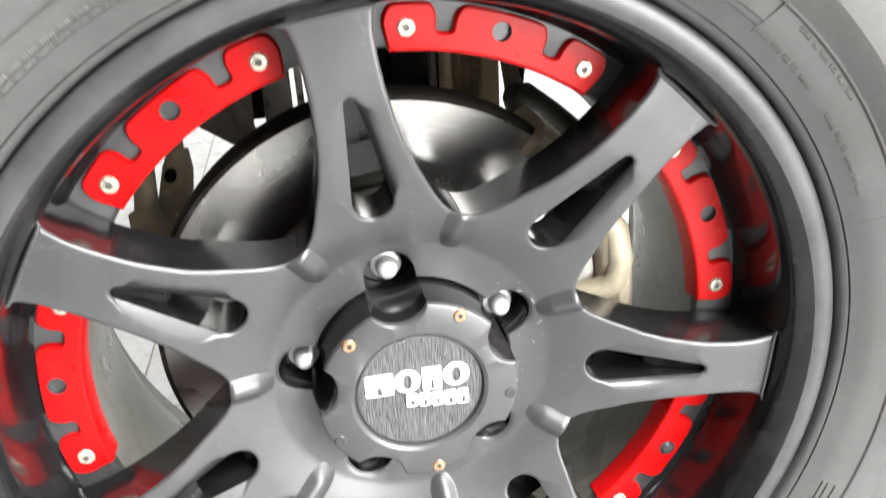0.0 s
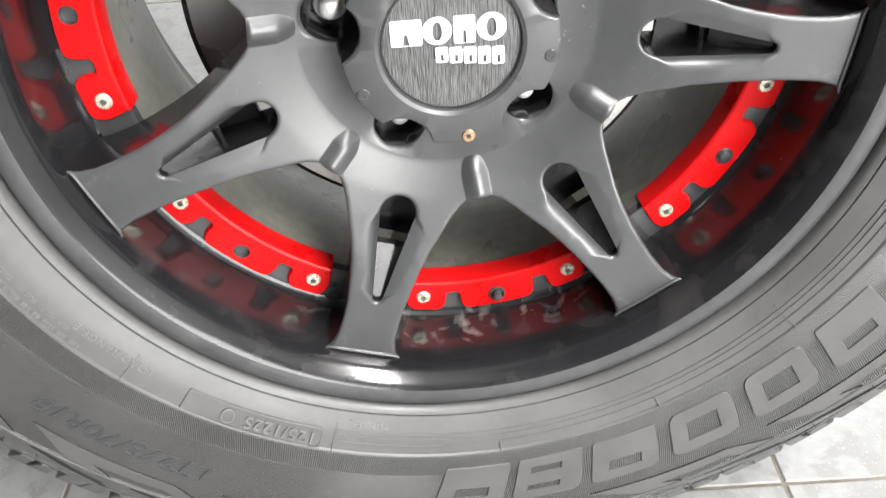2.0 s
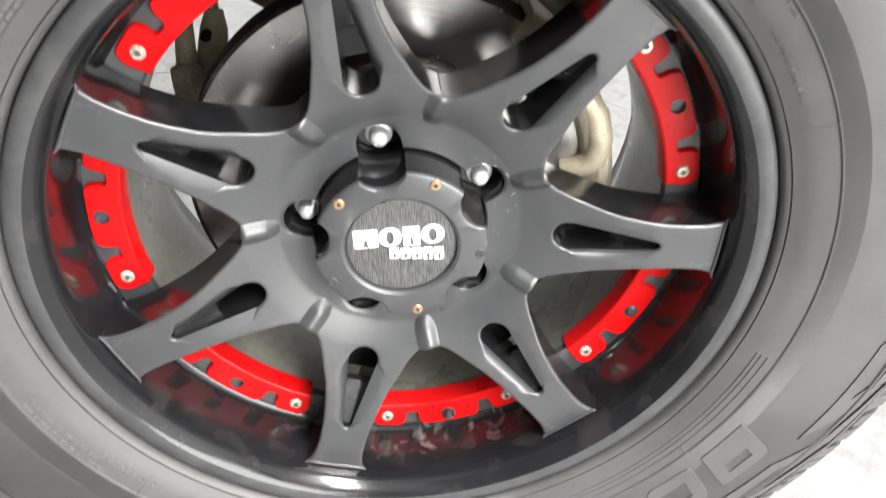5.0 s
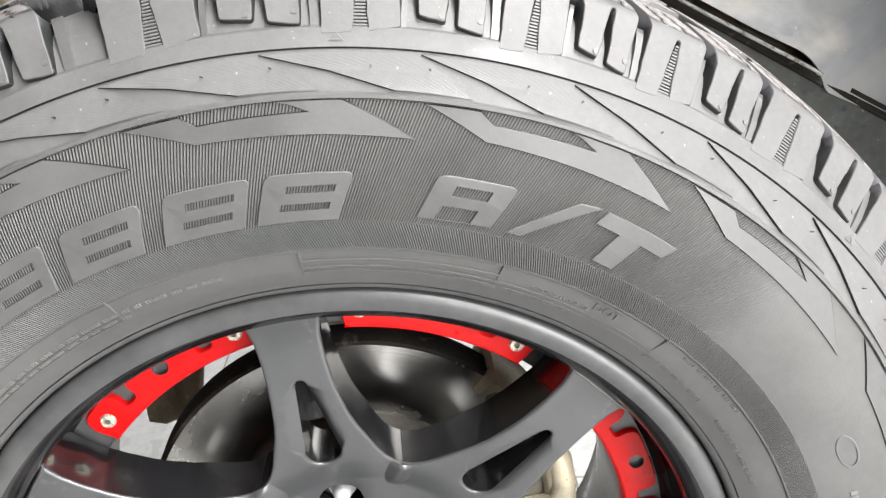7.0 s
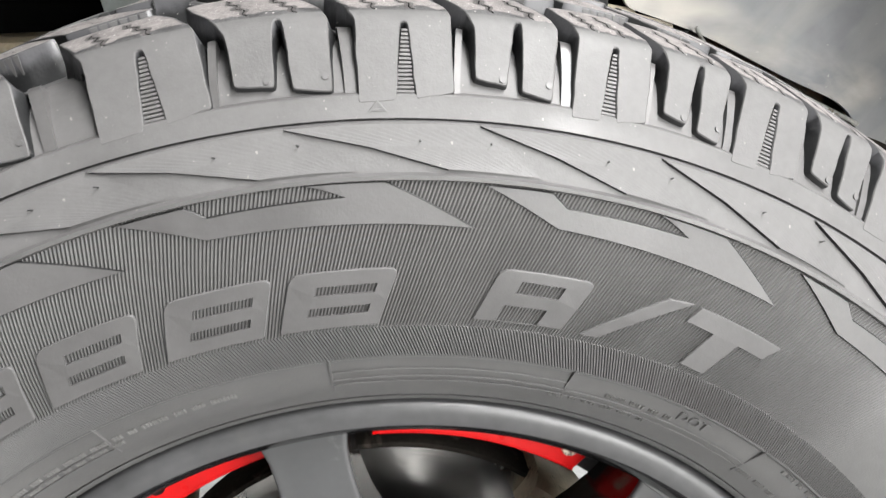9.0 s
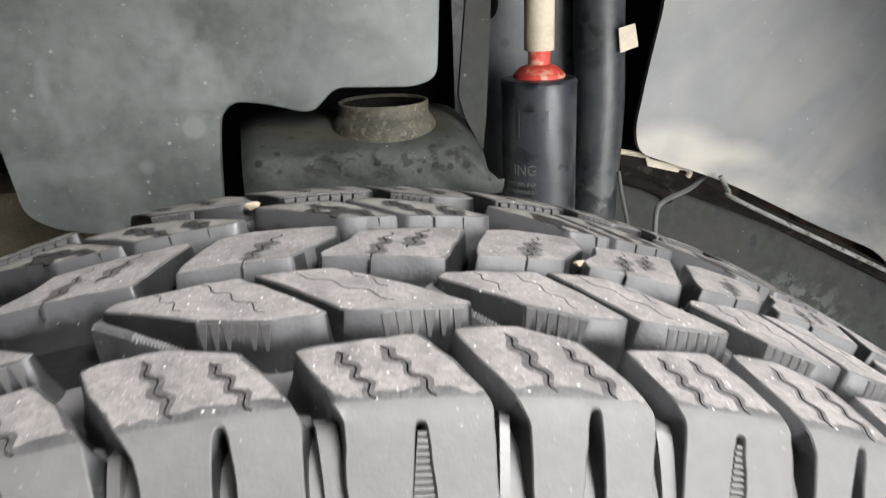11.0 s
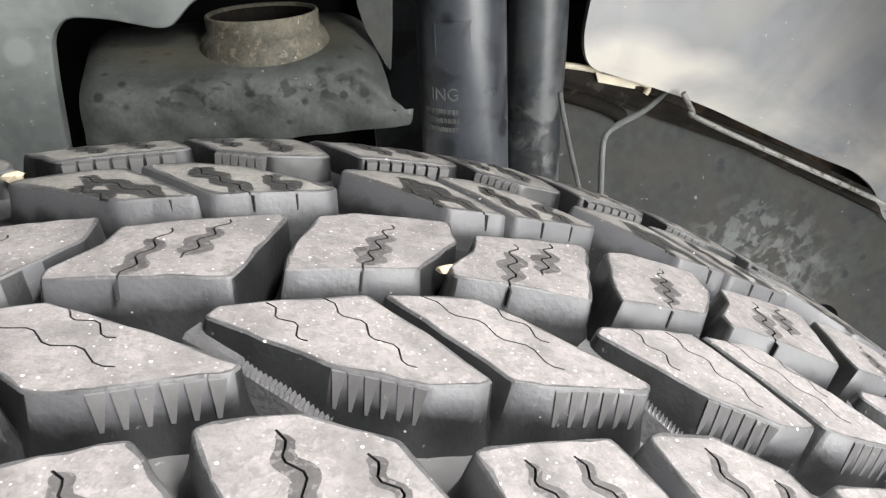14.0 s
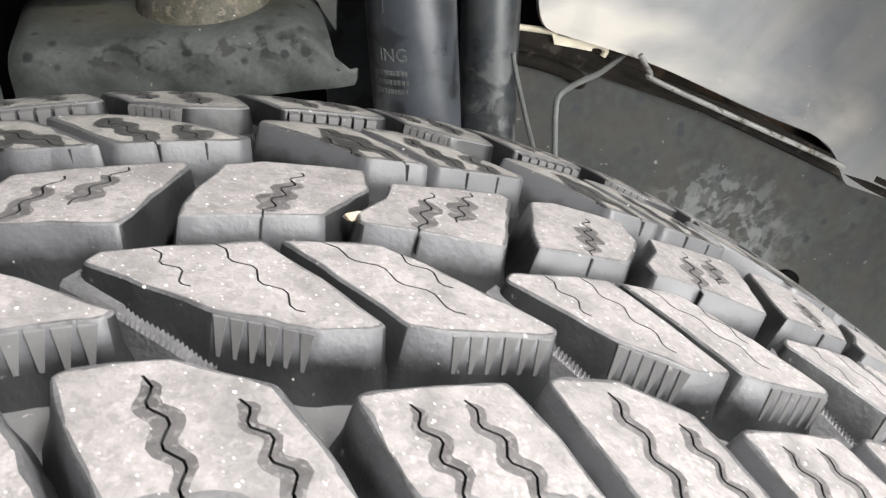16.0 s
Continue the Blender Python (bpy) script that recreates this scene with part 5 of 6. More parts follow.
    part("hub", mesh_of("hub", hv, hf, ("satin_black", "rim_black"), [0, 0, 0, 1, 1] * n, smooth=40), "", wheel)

    # centre cap with scallops
    cap_v, cap_f = [], []
    n = 300
    prof = [(0.0, .014), (0.0, -.0362), (-.0008, -.0383), (-.0026, -.0392)]
    for i in range(n):
        a = 2 * math.pi * i / n
        phi = min(abs((math.degrees(a) - lug_a - 72 * k + 180) % 360 - 180) for k in range(5))
        s = (lug_r + .002) * math.sin(radians(phi))
        r = 0.0592
        cut = .0188
        if abs(s) < cut and phi < 60:
            r = min(r, (lug_r + .002) * math.cos(radians(phi)) - math.sqrt(cut ** 2 - s * s))
        for dr, y in prof:
            cap_v.append(((r + dr) * math.cos(a), y, (r + dr) * math.sin(a)))
        for rr, y in ((.0405, -.0392), (.0385, -.0378), (.0378, -.0345), (0.0, -.0345)):
            cap_v.append((rr * math.cos(a), y, rr * math.sin(a)))
    for i in range(n):
        j = (i + 1) % n
        for q in range(7):
            cap_f.append((i * 8 + q, j * 8 + q, j * 8 + q + 1, i * 8 + q + 1))
    cap = part("centre_cap", mesh_of("centre_cap", cap_v, cap_f, ("satin_black", "rim_black"), [1, 0, 0, 0, 0, 0, 0] * n, smooth=30), "", wheel, "satin black centre cap with five scallops")
    plate = lathe([(0.0, -.0362), (.0362, -.0362), (.0370, -.0356), (.0372, -.0340)], 96)
    plate = part("badge_plate", plate, "brushed", cap, "round brushed grey badge")
    # plain white shapes of the badge
    rng = random.Random(3)
    def bar(x0, x1, z0, z1, hole=None):
        o = [(x0, z0), (x1, z0), (x1, z1), (x0, z1)]
        vv, ff, ii = relief(rounded(o, .0012, 3), lambda u, v, h: (u, -.0372 - h, v), .0012, [hole] if hole else [], rim=.0002, hole_depth=.0009)
        part("badge_shape", mesh_of("badge_shape", vv, ff, ("logo_white", "logo_white", "brushed", "logo_white"), ii), "", plate)
    def ring(cx, cz, rx, rz, hx, hz):
        turn = [2 * math.pi * i / 24 for i in range(24)]
        vv, ff, ii = relief([(cx + rx * math.cos(t), cz + rz * math.sin(t)) for t in turn], lambda u, v, h: (u, -.0372 - h, v), .0012,
                            [[(cx + hx * math.cos(t), cz + hz * math.sin(t)) for t in turn]], rim=.0002, hole_depth=.0009)
        part("badge_shape", mesh_of("badge_shape", vv, ff, ("logo_white", "logo_white", "brushed", "logo_white"), ii), "", plate)
    bar(-.0318, -.0150, .0010, .0150, [(-.0256, .0010), (-.0218, .0010), (-.0228, .0075), (-.0244, .0075)])
    ring(-.0070, .0082, .0078, .0075, .0026, .0052)
    bar(.0016, .0132, .0006, .0155, [(.0064, .0006), (.0084, .0006), (.0080, .0080), (.0068, .0080)])
    ring(.0218, .0086, .0080, .0076, .0027, .0053)
    for i in range(5):
        x0 = -.0085 + .0076 * i
        bar(x0, x0 + .0068, -.0095 - .0008 * i, -.0012 - .0004 * i, [(x0 + .0028, -.0085 - .0008 * i), (x0 + .0044, -.0085 - .0008 * i), (x0 + .0044, -.0050 - .0006 * i), (x0 + .0028, -.0050 - .0006 * i)])

    def socket_bolt(rad, head):
        """A button head with a hexagon socket, facing -y."""
        o = [(rad * math.cos(2 * math.pi * i / 18), rad * math.sin(2 * math.pi * i / 18)) for i in range(18)]
        hexa = [(rad * .40 * math.cos(math.pi * i / 3 + .3), rad * .40 * math.sin(math.pi * i / 3 + .3)) for i in range(6)]
        return relief(o, lambda u, v, h: (u, -head - h + 9 * (u * u + v * v), v), head + .002, [hexa], rim=rad * .18, hole_depth=head * .8)

    def bolts(name, mat, rad, head, where, parent):
        v, f, i = socket_bolt(rad, head)
        me = mesh_of(name, v, f, (mat, mat, "bolt_black", mat), i, smooth=40)
        for (x, y, z) in where:
            ob = part(name, me, "", parent)
            ob.location = (x, y, z)

    def ring_at(r, angles, y):
        return [(r * math.cos(radians(a)), y, r * math.sin(radians(a))) for a in angles]

    bolts("cap_bolt", "bolt_brass", .0040, .0010, ring_at(.0545, (62.2, 134.2, 278.2), -.0392), cap)
    bolts("cap_bolt", "bolt_black", .0040, .0006, ring_at(.0545, (206.2, 350.2), -.0392), cap)

    # lug nuts
    nut = [(0.0, -.0140), (.0030, -.0134), (.0052, -.0116), (.0064, -.0085), (.0066, -.0030), (.0090, -.0020), (.0098, .0000), (.0100, .014)]
    nut_me = None
    for k in range(5):
        a = radians(lug_a + 72 * k)
        if nut_me is None:
            ob = part("lug_nut", lathe(nut, 24), "chrome", wheel, "chrome lug nut")
            nut_me = ob.data
        else:
            ob = part("lug_nut", nut_me, "", wheel, "chrome lug nut")
        ob.location = (.0648 * math.cos(a), 0.008, .0648 * math.sin(a))

    # red inserts with notches, a hole and a return flange
    def polar_x(a, r):
        return (radians(a) * .2, r)
    wdt = 17.3
    sharp = [(-wdt, .1905), (-wdt - .9, .2060), (-wdt + .2, .2146)]
    size = [.0035, .006, .006]
    for c in (-8.7, 8.7):                                # keyhole notches with rounded shoulders
        sharp += [(c - 2.3, .2150), (c - 1.35, .2080), (c - 1.5, .1998), (c + 1.5, .1998), (c + 1.35, .2080), (c + 2.3, .2150)]
        size += [.0042, .0035, .0050, .0050, .0035, .0042]
    sharp += [(wdt - .2, .2146), (wdt + .9, .2060), (wdt, .1905)]
    size += [.006, .006, .0035]
    for t in (13, 9, 4.5, 0, -4.5, -9, -13):
        sharp.append((t, .1905))
        size.append(.0005)
    out = rounded([polar_x(*p) for p in sharp], size, 5)
    out = dense([p for p, q in zip(out, out[1:] + out[:1]) if math.dist(p, q) > .0002], .004, .01)
    hole = [(.0053 * math.cos(2 * math.pi * i / 20), .2052 + .0053 * math.sin(2 * math.pi * i / 20)) for i in range(20)]
    v, f, i = relief(out, lambda u, r, h: (r * math.sin(u / .2), -.0012 - h, r * math.cos(u / .2)), .0040, [hole], rim=.0009, hole_depth=.0036, mats=(0, 0, 2, 3))
    insert = mesh_of("insert", v, f, ("red", "red", "satin_black", "red"), i, smooth=40)
    flange = lathe([(.1920, -.0014), (.1905, -.0006), (.1897, .0010), (.1890, .0150), (.1898, .0150), (.1906, .002), (.1920, .0016)], 24, 90 - wdt, 90 + wdt, closed=True)
    fl = None
    bv = socket_bolt(.0051, .0012)
    bme = mesh_of("insert_bolt", *bv[:2], ("bolt_zinc", "bolt_zinc", "disc_hat", "bolt_zinc"), bv[2], smooth=40)
    for k in range(7):
        ob = part("red_insert", insert, "", wheel, "red anodised insert")
        ob.rotation_euler = (0, radians(90 - (20.63 + STEP * k)), 0)
        if fl is None:
            fl = part("flange", flange, "red", ob)
        else:
            part("flange", fl.data, "", ob)
        for s in (-1, 1):
            b = part("insert_bolt", bme, "", ob, "zinc socket bolt")
            b.location = (.2026 * math.sin(radians(14.64 * s)), -.0016, .2026 * math.cos(radians(14.64 * s)))
    # inflation valve in one insert, plug in the next
    for k, nm in ((5, "valve"), (6, "plug")):
        a = radians(20.63 + STEP * k)
        prof = [(0.0, -.0075), (.0024, -.0072), (.0031, -.0060), (.0031, -.0012), (.0046, -.0010), (.0048, -.0026), (.0056, -.0026), (.0060, -.0016), (.0060, .004)] if nm == "valve" else [(0.0, -.0034), (.0030, -.0031), (.0040, -.0020), (.0044, -.0014), (.0048, -.0022), (.0056, -.0018), (.0058, .004)]
        ob = part(nm, lathe(prof, 20), "bolt_black", wheel, "black rubber " + ("tyre valve" if nm == "valve" else "plug"))
        ob.location = (.2052 * math.cos(a), 0, .2052 * math.sin(a))
    return wheel


build_wheel()

# ---------------------------------------------------------------- brake and axle end behind the wheel
def build_brake():
    brake = tagged(empty("brake", (0, 0, H)), "worn steel brake disc with tan caliper behind the wheel", "brake")
    part("disc", lathe([(0.098, .046), (0.1512, .046), (.1518, .0475), (.1518, .072), (.1512, .074), (.098, .074)], 160), "disc_steel", brake, "shiny worn brake disc")
    part("disc_rim", lathe([(.1515, .0460), (.1540, .0466), (.1552, .049), (.1552, .070), (.1540, .073), (.1515, .0740)], 160), "brown_steel", brake, "rusty outer edge of the disc")
    part("disc_hat", lathe([(0.0, .018), (.086, .018), (.092, .024), (.096, .046), (.0985, .047)], 96), "disc_hat", brake, "dull brown disc hat")
    part("backing_plate", lathe([(.05, .085), (.140, .084), (.146, .080), (.146, .083), (.140, .088), (.05, .09)], 96), "knuckle", brake)
    cal = lathe([(.139, .040), (.143, .034), (.150, .030), (.157, .031), (.1615, .037), (.163, .046), (.163, .082), (.157, .092), (.122, .094), (.122, .078), (.156, .078), (.156, .048), (.139, .047)], 28, -8, 52, closed=True)
    caliper = part("caliper", bevelled(cal, .0025, 2, 50), "caliper", brake, "tan cast caliper with grime")
    part("caliper_bridge", tube([(.137, .040, .066), (.147, .037, .050), (.1505, .036, .030), (.148, .037, .014), (.138, .040, .006), (.124, .043, .003)], [.0085, .0095, .0095, .0095, .009, .008], 14), "caliper", caliper)
    part("slide_bolt", tube([(.100, .030, .108), (.100, .100, .108)], .0075, 12), "knuckle", caliper)
    part("axle_tube", tube([(0, .08, 0), (0, .5, 0)], .042, 20), "knuckle", brake)
    # forked link behind the disc
    link = part("link_eye", tube([(-.176, .150, .046), (-.166, .152, .046), (-.148, .166, .046), (-.138, .170, .046)], [.012, .0165, .0165, .012], 20), "knuckle", brake, "grimy eye of a suspension link")
    part("link_prong", tube([(-.1635, .158, .050), (-.1630, .160, .066), (-.1605, .162, .090), (-.158, .164, .12)], [.0105, .0085, .0075, .0075], 12), "knuckle", link)
    part("link_prong", tube([(-.1440, .158, .048), (-.1420, .160, .064), (-.1370, .162, .086), (-.1345, .164, .100)], [.012, .0125, .0110, .007], 12), "knuckle", link)
    part("link_rod", tube([(-.1345, .164, .096), (-.1330, .166, .125), (-.131, .168, .16)], .0035, 8), "knuckle", link)
    part("link_bolt", tube([(-.141, .142, .086), (-.141, .150, .086)], .0042, 10), "dark", link)
    part("arm_plate", slab(rounded([(-.122, .112), (-.096, .093), (-.080, .102), (-.078, .150), (-.105, .152)], .004, 3), .176, .186, .002, 1), "mount_grey", brake, "grey stamped arm")
    part("arm_rib", tube([(-.090, .172, .150), (-.0885, .172, .125), (-.084, .173, .104)], .0055, 10), "mount_grey", brake)
    part("mount_block", box(-.071, -.050, .172, .196, .104, .165, .004), "mount_grey", brake)
    part("white_edge", box(-.0465, -.0415, .165, .180, .085, .165, .001), "galvanised", brake)
    # spring, pipes and blocks over the disc
    # two added dark plates that block the bright floor between the parts
    part("mount_plate", box(-.030, .093, .214, .222, .100, .26, .002), "brown_steel", brake)
    part("arm_backing", box(-.104, -.050, .200, .206, .104, .19, .002), "brown_steel", brake)
    part("spring_cup", tube([(.041, .20, .118), (.041, .20, .124), (.041, .20, .126), (.041, .20, .24)], [.020, .020, .0135, .0145], 18), "brown_steel", brake, "dark spring cup")
    part("thin_plate", box(.0535, .0575, .172, .188, .122, .22, .0008), "mount_grey", brake)
    part("tan_post", tube([(.066, .180, .116), (.0665, .180, .22)], .0052, 12), "caliper", brake)
    for x in (.074, .0805, .0865):
        part("dark_post", tube([(x, .180, .106), (x + .001, .180, .22)], .0048, 10), "knuckle", brake)
    part("tan_block", box(.0925, .1065, .175, .200, .098, .22, .002), "caliper", brake)
    part("stay", tube([(.1165, .165, .112), (.1150, .170, .124), (.1110, .170, .140), (.109, .172, .20)], [.0085, .0070, .0055, .0055], 12), "knuckle", brake)
    part("stay", tube([(.1190, .166, .114), (.1225, .170, .132), (.1240, .172, .20)], .0028, 8), "brown_steel", brake)
    part("lower_arm", tube([(.100, .118, .128), (.106, .120, .122), (.128, .122, .105), (.150, .126, .086), (.160, .130, .076)], [.008, .0135, .0130, .0125, .0120], 16), "dark_arm", brake, "dark steering arm")
    return brake


build_brake()

# ---------------------------------------------------------------- the wheel well of the truck
def build_well():
    well = tagged(empty("wheel_well", (0, 0, H)), "dusty grey wheel well of a truck over the tyre", "wheel well")
    panel = [(-.19, .62), (-.183, .478), (-.181, .416), (-.174, .372), (-.158, .362), (-.056, .340), (-.0525, .405), (-.0500, .426), (-.0420, .4345), (-.0242, .4325), (.000, .4258),
             (.007, .4265), (.0205, .4397), (.0700, .4378), (.0845, .443), (.0876, .488), (.090, .62)]
    rad = [.01, .01, .01, .016, .016, .004, .02, .007, .007, .01, .005, .006, .006, .012, .012, .02, .01]
    shell = bossed(rounded(panel, rad, 5), rounded([(-.0125, .4655), (.059, .4675), (.062, .60), (-.016, .60)], .009, 5),
                     rounded([(-.003, .4745), (.0485, .4755), (.051, .592), (-.006, .592)], .007, 5), .296, .304, .0028)
    part("shield", shell, "panel", well, "grey-green plastic shield with dried splashes", smooth=22)
    liner = [(.276, .62), (.266, .475), (.257, .431), (.249, .385), (.253, .366), (.329, .337), (.421, .289), (.471, .266), (.489, .250), (.503, .222), (.62, .17), (.80, .10), (.80, .62)]
    lin = slab(rounded(liner, [.01, .01, .02, .02, .018, .03, .03, .02, .01, .006, .03, .01, .01], 5), .384, .390, .0025, 2)
    for q in lin.verts:
        q.co.y += .05 * max(0, q.co.x - .30) - .06 * max(0, q.co.z - .36) * .6
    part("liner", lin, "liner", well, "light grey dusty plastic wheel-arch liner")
    # frame side plate with its flange and hole
    fp = [(.20, .362), (.245, .353), (.380, .294), (.517, .220), (.80, .07), (.80, -.06), (.42, .08), (.20, .22)]
    plate = part("frame_plate", slab(fp, .402, .410, .002, 1), "frame_steel", well, "grey painted steel frame with stains")
    part("frame_flange", tube([(.20, .398, .364), (.245, .398, .355), (.380, .398, .296), (.517, .398, .222), (.80, .398, .072)], .0040, 8), "brown_steel", plate)
    ledge = [(.205, .378), (.245, .366), (.330, .327), (.42, .286), (.517, .2325), (.80, .085), (.80, .079), (.517, .2270), (.42, .2745), (.33, .3135), (.245, .349), (.205, .359)]
    part("frame_ledge", slab(rounded(ledge, .003, 2), .3955, .4015, .0012, 1), "brown_steel", plate, "dirty dark ledge of the frame")
    # flat black disc on the plate, standing in for the hole's shaded inside
    hole = lathe([(0.0, .3985), (.0150, .3985), (.0150, .4015), (0.0, .4016)], 28)
    for q in hole.verts:
        q.co.x += .466
        q.co.z = q.co.z * .8 + .136
    part("drain_hole", hole, "dark", plate, "black disc painted as a shaded round hole")
    part("strip", tube(eased([(.318, .376, .345), (.326, .376, .332), (.338, .376, .322), (.474, .376, .252), (.482, .378, .246)]), .0019, 8), "galvanised", well, "bare metal strip")
    part("brown_beam", box(.30, .62, .43, .46, .18, .36, .004), "rust_brown", well)
    # upright beside the shock
    col = [(.110, .62), (.112, .28), (.205, .28), (.205, .62)]
    part("upright", slab(col, .396, .402), "plate_dark", well, "dark blue-grey steel plate")
    # flat black oval laid on for the shade in a slot
    slot = [(.1385 + .0065 * math.cos(2 * math.pi * i / 20), .4830 + .012 * math.sin(2 * math.pi * i / 20)) for i in range(20)]
    part("slot_hole", slab(slot, .3945, .3965), "dark", well)
    part("upright_rib", tube(eased([(.2125, .380, .27), (.2145, .380, .33), (.2185, .380, .408), (.2165, .380, .477), (.2165, .380, .62)], 3), .0188, 28), "plate_dark", well, "dark rounded steel upright with stains")
    part("frame_bar", tube(eased([(.200, .399, .356), (.235, .397, .347), (.262, .396, .338), (.280, .397, .329), (.286, .402, .322)], 4), .0050, 14), "brown_steel", well, "dirty dark steel bar")
    brk = [(.108, .62), (.1055, .487), (.1008, .442), (.0995, .4295), (.1035, .4147), (.1150, .392), (.1175, .415), (.1215, .486), (.1235, .62)]
    part("bracket", slab(rounded(brk, .003, 3), .308, .314, .0015, 1), "frame_steel", well, "thin grey bracket")
    # bump-stop seat with its ring
    seat = bmesh.new()
    sx0, sx1 = -.0385, .1115
    prof = [(.272, .3725), (.2675, .3735), (.2660, .377), (.2658, .382), (.2658, .388), (.2660, .393), (.2664, .3975), (.2675, .4020), (.2700, .4055), (.2750, .4080),
            (.285, .4102), (.300, .4125), (.325, .4165), (.350, .4190), (.37, .412)]
    nx = 44
    grid = []
    for i in range(nx + 1):
        t = i / nx
        x = sx0 + (sx1 - sx0) * t
        dip = .006 * max(0, 1 - (x - sx0) / .012) ** 2 + .009 * max(0, 1 - (sx1 - x) / .024) ** 2
        row = []
        for y, z in prof:
            near = max(0, 1 - (sx1 - x) / .02)
            flare = .0095 * near * max(0, 1 - ((z - .381) / .016) ** 2) - .003 * near * max(0, (z - .39) / .02)
            left = -.004 * max(0, 1 - (x - sx0) / .03) * max(0, (y - .27) / .06)
            wave = .0012 * math.sin(x * 95) + .0008 * math.sin(x * 231 + z * 300)
            row.append(seat.verts.new((x + flare + left, y + dip * .5 + wave * (z < .40), z - dip * (z > .385) + (.004 * max(0, -x / .04) if z < .376 else 0))))
        grid.append(row)
    for i in range(nx):
        for j in range(len(prof) - 1):
            seat.faces.new((grid[i][j], grid[i + 1][j], grid[i + 1][j + 1], grid[i][j + 1]))
    ext = bmesh.ops.extrude_face_region(seat, geom=seat.faces[:])
    for q in ext["geom"]:
        if isinstance(q, bmesh.types.BMVert):
            q.co.y += .010
            q.co.z -= .003
    stand = part("bump_seat", seat, "seat_steel", well, "stained grey steel bump-stop seat")
    ring = [(.0338, .0), (.0334, .003), (.0318, .0072), (.0300, .0092), (.0292, .0100), (.0289, .0112), (.0290, .0178), (.0284, .0186), (.0274, .0184), (.0268, .0170), (.0262, .006), (.0262, -.006), (.0338, -.006)]
    rb = lathe(ring, 48, closed=True)
    for q in rb.verts:
        x, y, z = q.co
        q.co = (.0505 + x, .309 + z, .4105 + y)
    part("ring", rb, "ring_rust", stand, "rusty ring")
    # darker colours inside the ring put the shade of its hollow into paint
    ri = lathe([(.0269, .0168), (.0262, .010), (.0258, .001)], 48)
    for q in ri.verts:
        x, y, z = q.co
        q.co = (.0505 + x * .985, .309 + z * .985, .4105 + y)
    part("ring_inside", ri, "brown_steel", stand)
    rd = lathe([(0.0, .002), (.027, .002)], 32)
    for q in rd.verts:
        x, y, z = q.co
        q.co = (.0505 + x, .309 + z, .4105 + y)
    part("ring_floor", rd, "plate_dark", stand)
    # hoses, clip and tag
    part("hose", tube(eased([(.233, .300, .290), (.234, .300, .314), (.234, .300, .337), (.238, .305, .346), (.253, .320, .347), (.279, .350, .343), (.301, .380, .340), (.323, .410, .338)]), .0018, 10), "hose", well, "thin grey hose")
    part("hose_end", tube([(.234, .300, .298), (.234, .300, .309)], .0048, 10), "clip_tan", well)
    part("wire", tube(eased([(.219, .335, .365), (.221, .333, .350), (.226, .331, .325), (.233, .330, .295)]), .0015, 8), "hose", well)
    part("spring_clip", tube(eased([(.236, .395, .367), (.262, .395, .361), (.266, .395, .357), (.284, .395, .350), (.296, .395, .349), (.301, .395, .345), (.299, .395, .341)]), .0022, 8), "clip_tan", well, "tan metal spring clip")
    part("clip_plate", slab([(.262, .360), (.264, .353), (.290, .346), (.292, .351)], .3925, .3945, .0005, 1), "clip_tan", well)
    part("tag", slab([(.224, .463), (.236, .466), (.239, .450), (.226, .446)], .358, .3595, .0003, 1), "clip_tan", well, "small cream tag")
    # added arch roof and outer skin, over and out of sight of the lens, to shade the well
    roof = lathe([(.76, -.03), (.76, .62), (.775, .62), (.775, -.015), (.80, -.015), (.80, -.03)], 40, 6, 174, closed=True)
    part("arch_roof", roof, "dark", well, "unseen dark arch added to shade the wheel well")
    # black sheets put in for the shaded gaps behind, with a beam and a link
    part("back_wall", box(-.80, .95, .60, .62, .20, .80), "dark", well, "black sheet filling the shaded gaps of the underbody")
    part("cross_beam", box(-.60, -.17, .42, .50, .20, .36, .01), "knuckle", well)
    part("side_link", tube([(-.30, .40, .43), (-.21, .38, .405), (-.17, .37, .42)], .009, 10), "galvanised", well)
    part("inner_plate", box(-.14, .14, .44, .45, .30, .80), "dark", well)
    return well


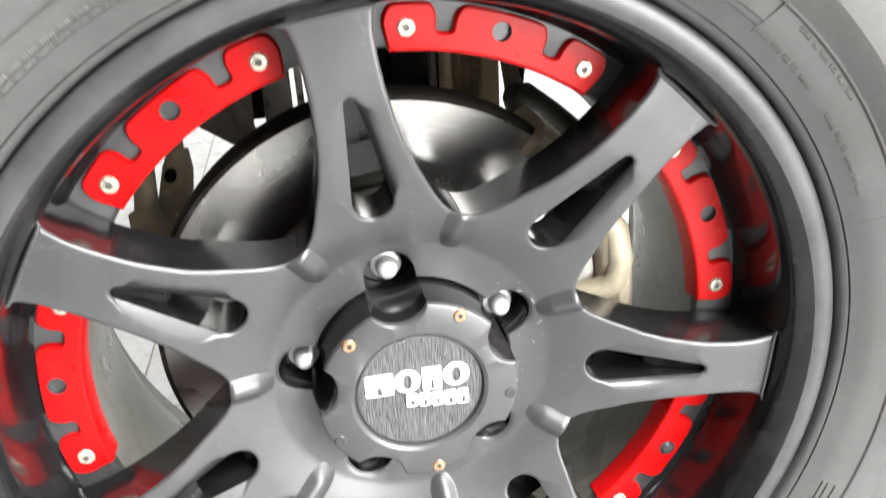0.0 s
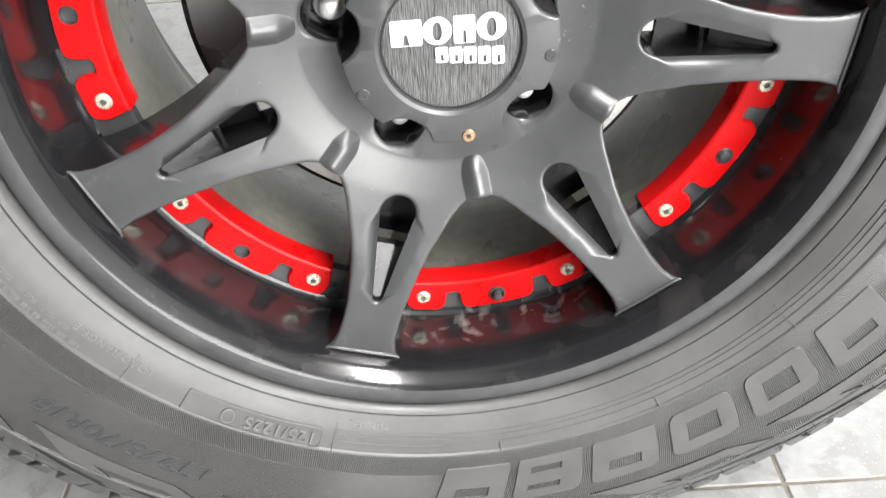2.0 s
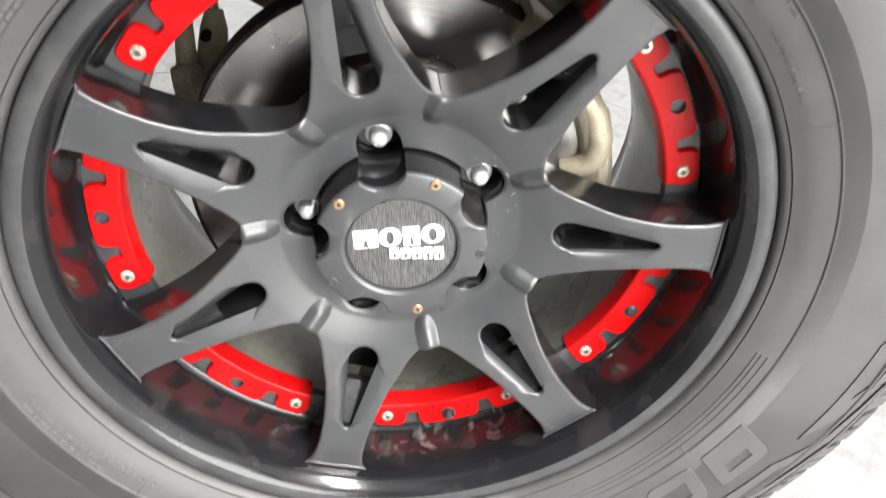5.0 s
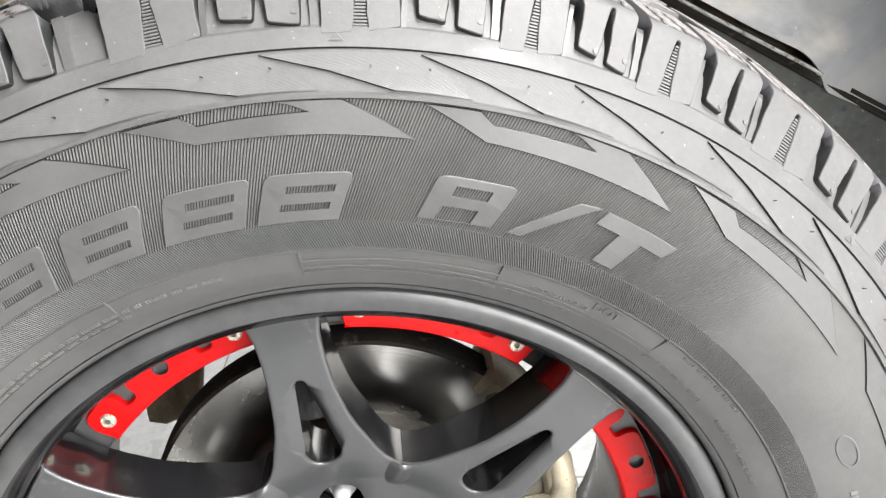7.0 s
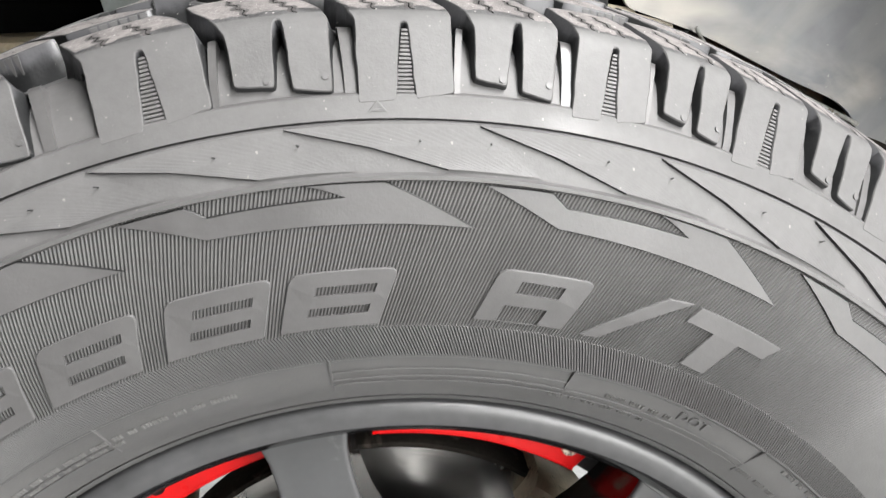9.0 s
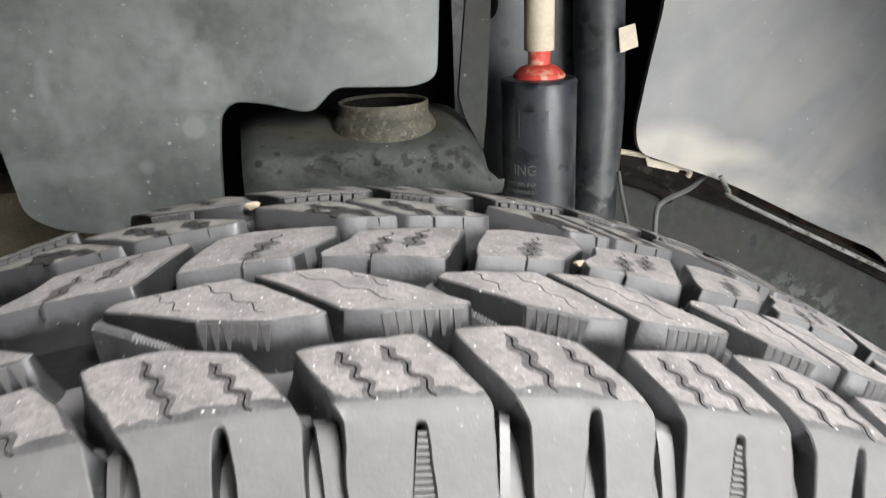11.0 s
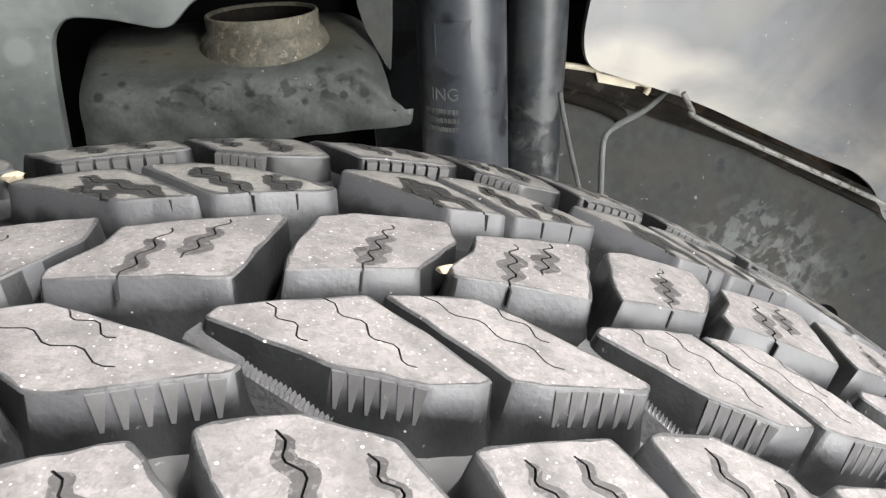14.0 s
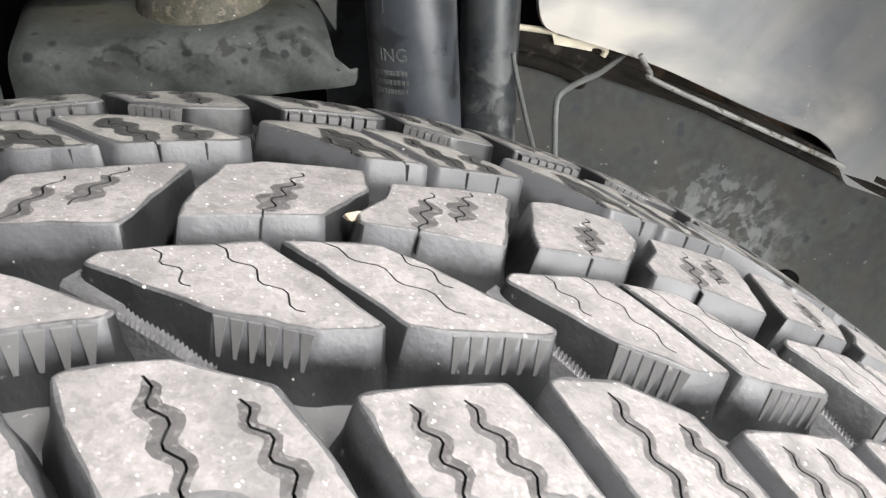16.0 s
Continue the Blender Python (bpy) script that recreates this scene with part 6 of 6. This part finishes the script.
def build_shock():
    shock = tagged(empty("shock_absorber", (.160, .335, H)), "black shock absorber with red top and cream dust boot", "shock absorber")
    body = [(0.0, .20), (.0250, .20), (.0258, .205), (.0258, .428), (.0262, .4325), (.0250, .4345), (.0225, .4350), (0.0, .4352)]

    def upright(profile, n=40):
        bm = lathe(profile, n)
        for q in bm.verts:
            x, y, z = q.co
            q.co = (x, z, y)
        return bm
    tube_ob = part("body", upright(body), "shock_black", shock)
    for a0, a1, z0, z1 in ((222, 272, .4150, .4162), (222, 225, .398, .4150), (269, 272, .404, .4150)):
        bm = lathe([(.0256, z0), (.0263, z0 + .0003), (.0263, z1 - .0003), (.0256, z1)], 12, a0, a1, closed=True)
        for q in bm.verts:
            x, y, z = q.co
            q.co = (x, z, y)
        part("moulded_frame", bm, "shock_black", tube_ob)
    part("cone", upright([(.0180, .4340), (.0175, .4372), (.0130, .4418), (.0082, .4436), (0.0, .444)]), "shock_red", shock, "red rubber cap")
    part("neck", upright([(.0074, .443), (.0074, .4535), (0.0, .4535)]), "shock_red", shock, "red neck")
    part("boot", upright([(.0070, .4530), (.0098, .4530), (.0102, .4545), (.0100, .62), (0.0, .62)]), "boot", shock, "cream dust boot")
    cu = bpy.data.curves.new("lettering", "FONT")
    cu.body, cu.size, cu.align_x, cu.extrude = "ING", .0100, "CENTER", .0002
    tmp = new("lettering", cu)
    me = bpy.data.meshes.new_from_object(tmp.evaluated_get(bpy.context.evaluated_depsgraph_get()))
    bpy.data.objects.remove(tmp)
    bm = bmesh.new()
    bm.from_mesh(me)
    bpy.data.meshes.remove(me)
    for q in bm.verts:
        a = (q.co.x - .0165) / .0258
        rr = .0259 + q.co.z
        q.co = (rr * math.sin(a), -rr * math.cos(a), .372 + q.co.y)
    part("lettering", bm, "hose", tube_ob)
    rng = random.Random(4)
    for row in range(3):
        a = -70.0
        while a < -18:
            w = rng.uniform(2.0, 4.5)
            z = .364 - .0052 * row
            bm = lathe([(.0255, z), (.02595, z), (.02595, z + .0026), (.0255, z + .0026)], 3, 270 + a, 270 + a + w, closed=True)
            for q in bm.verts:
                x, y, z2 = q.co
                q.co = (x, z2, y)
            part("small_print", bm, "hose", tube_ob)
            a += w + rng.uniform(1.2, 2.2)
    return shock


build_well()
build_shock()

# ---------------------------------------------------------------- small stones caught in the tread
def build_stones():
    rng = random.Random(11)
    for u, s, size in ((13.0, .0315, .0014), (-2.9, .1070, .0021), (7.5, .0835, .0010), (16.1, .0825, .0010)):
        bm = bmesh.new()
        bmesh.ops.create_icosphere(bm, subdivisions=2, radius=size)
        for q in bm.verts:
            q.co *= rng.uniform(.75, 1.2)
        x, y, z = on_tread(radians(u) * .42, s, -.0012)
        ob = part("pebble", bm, "stone", None)
        ob.location, ob.scale = (x, y, z + H), (1.7, 1.0, .8)
        tagged(ob, "small tan pebble caught in the tread", "pebble", "pebbles in the tread")


build_stones()
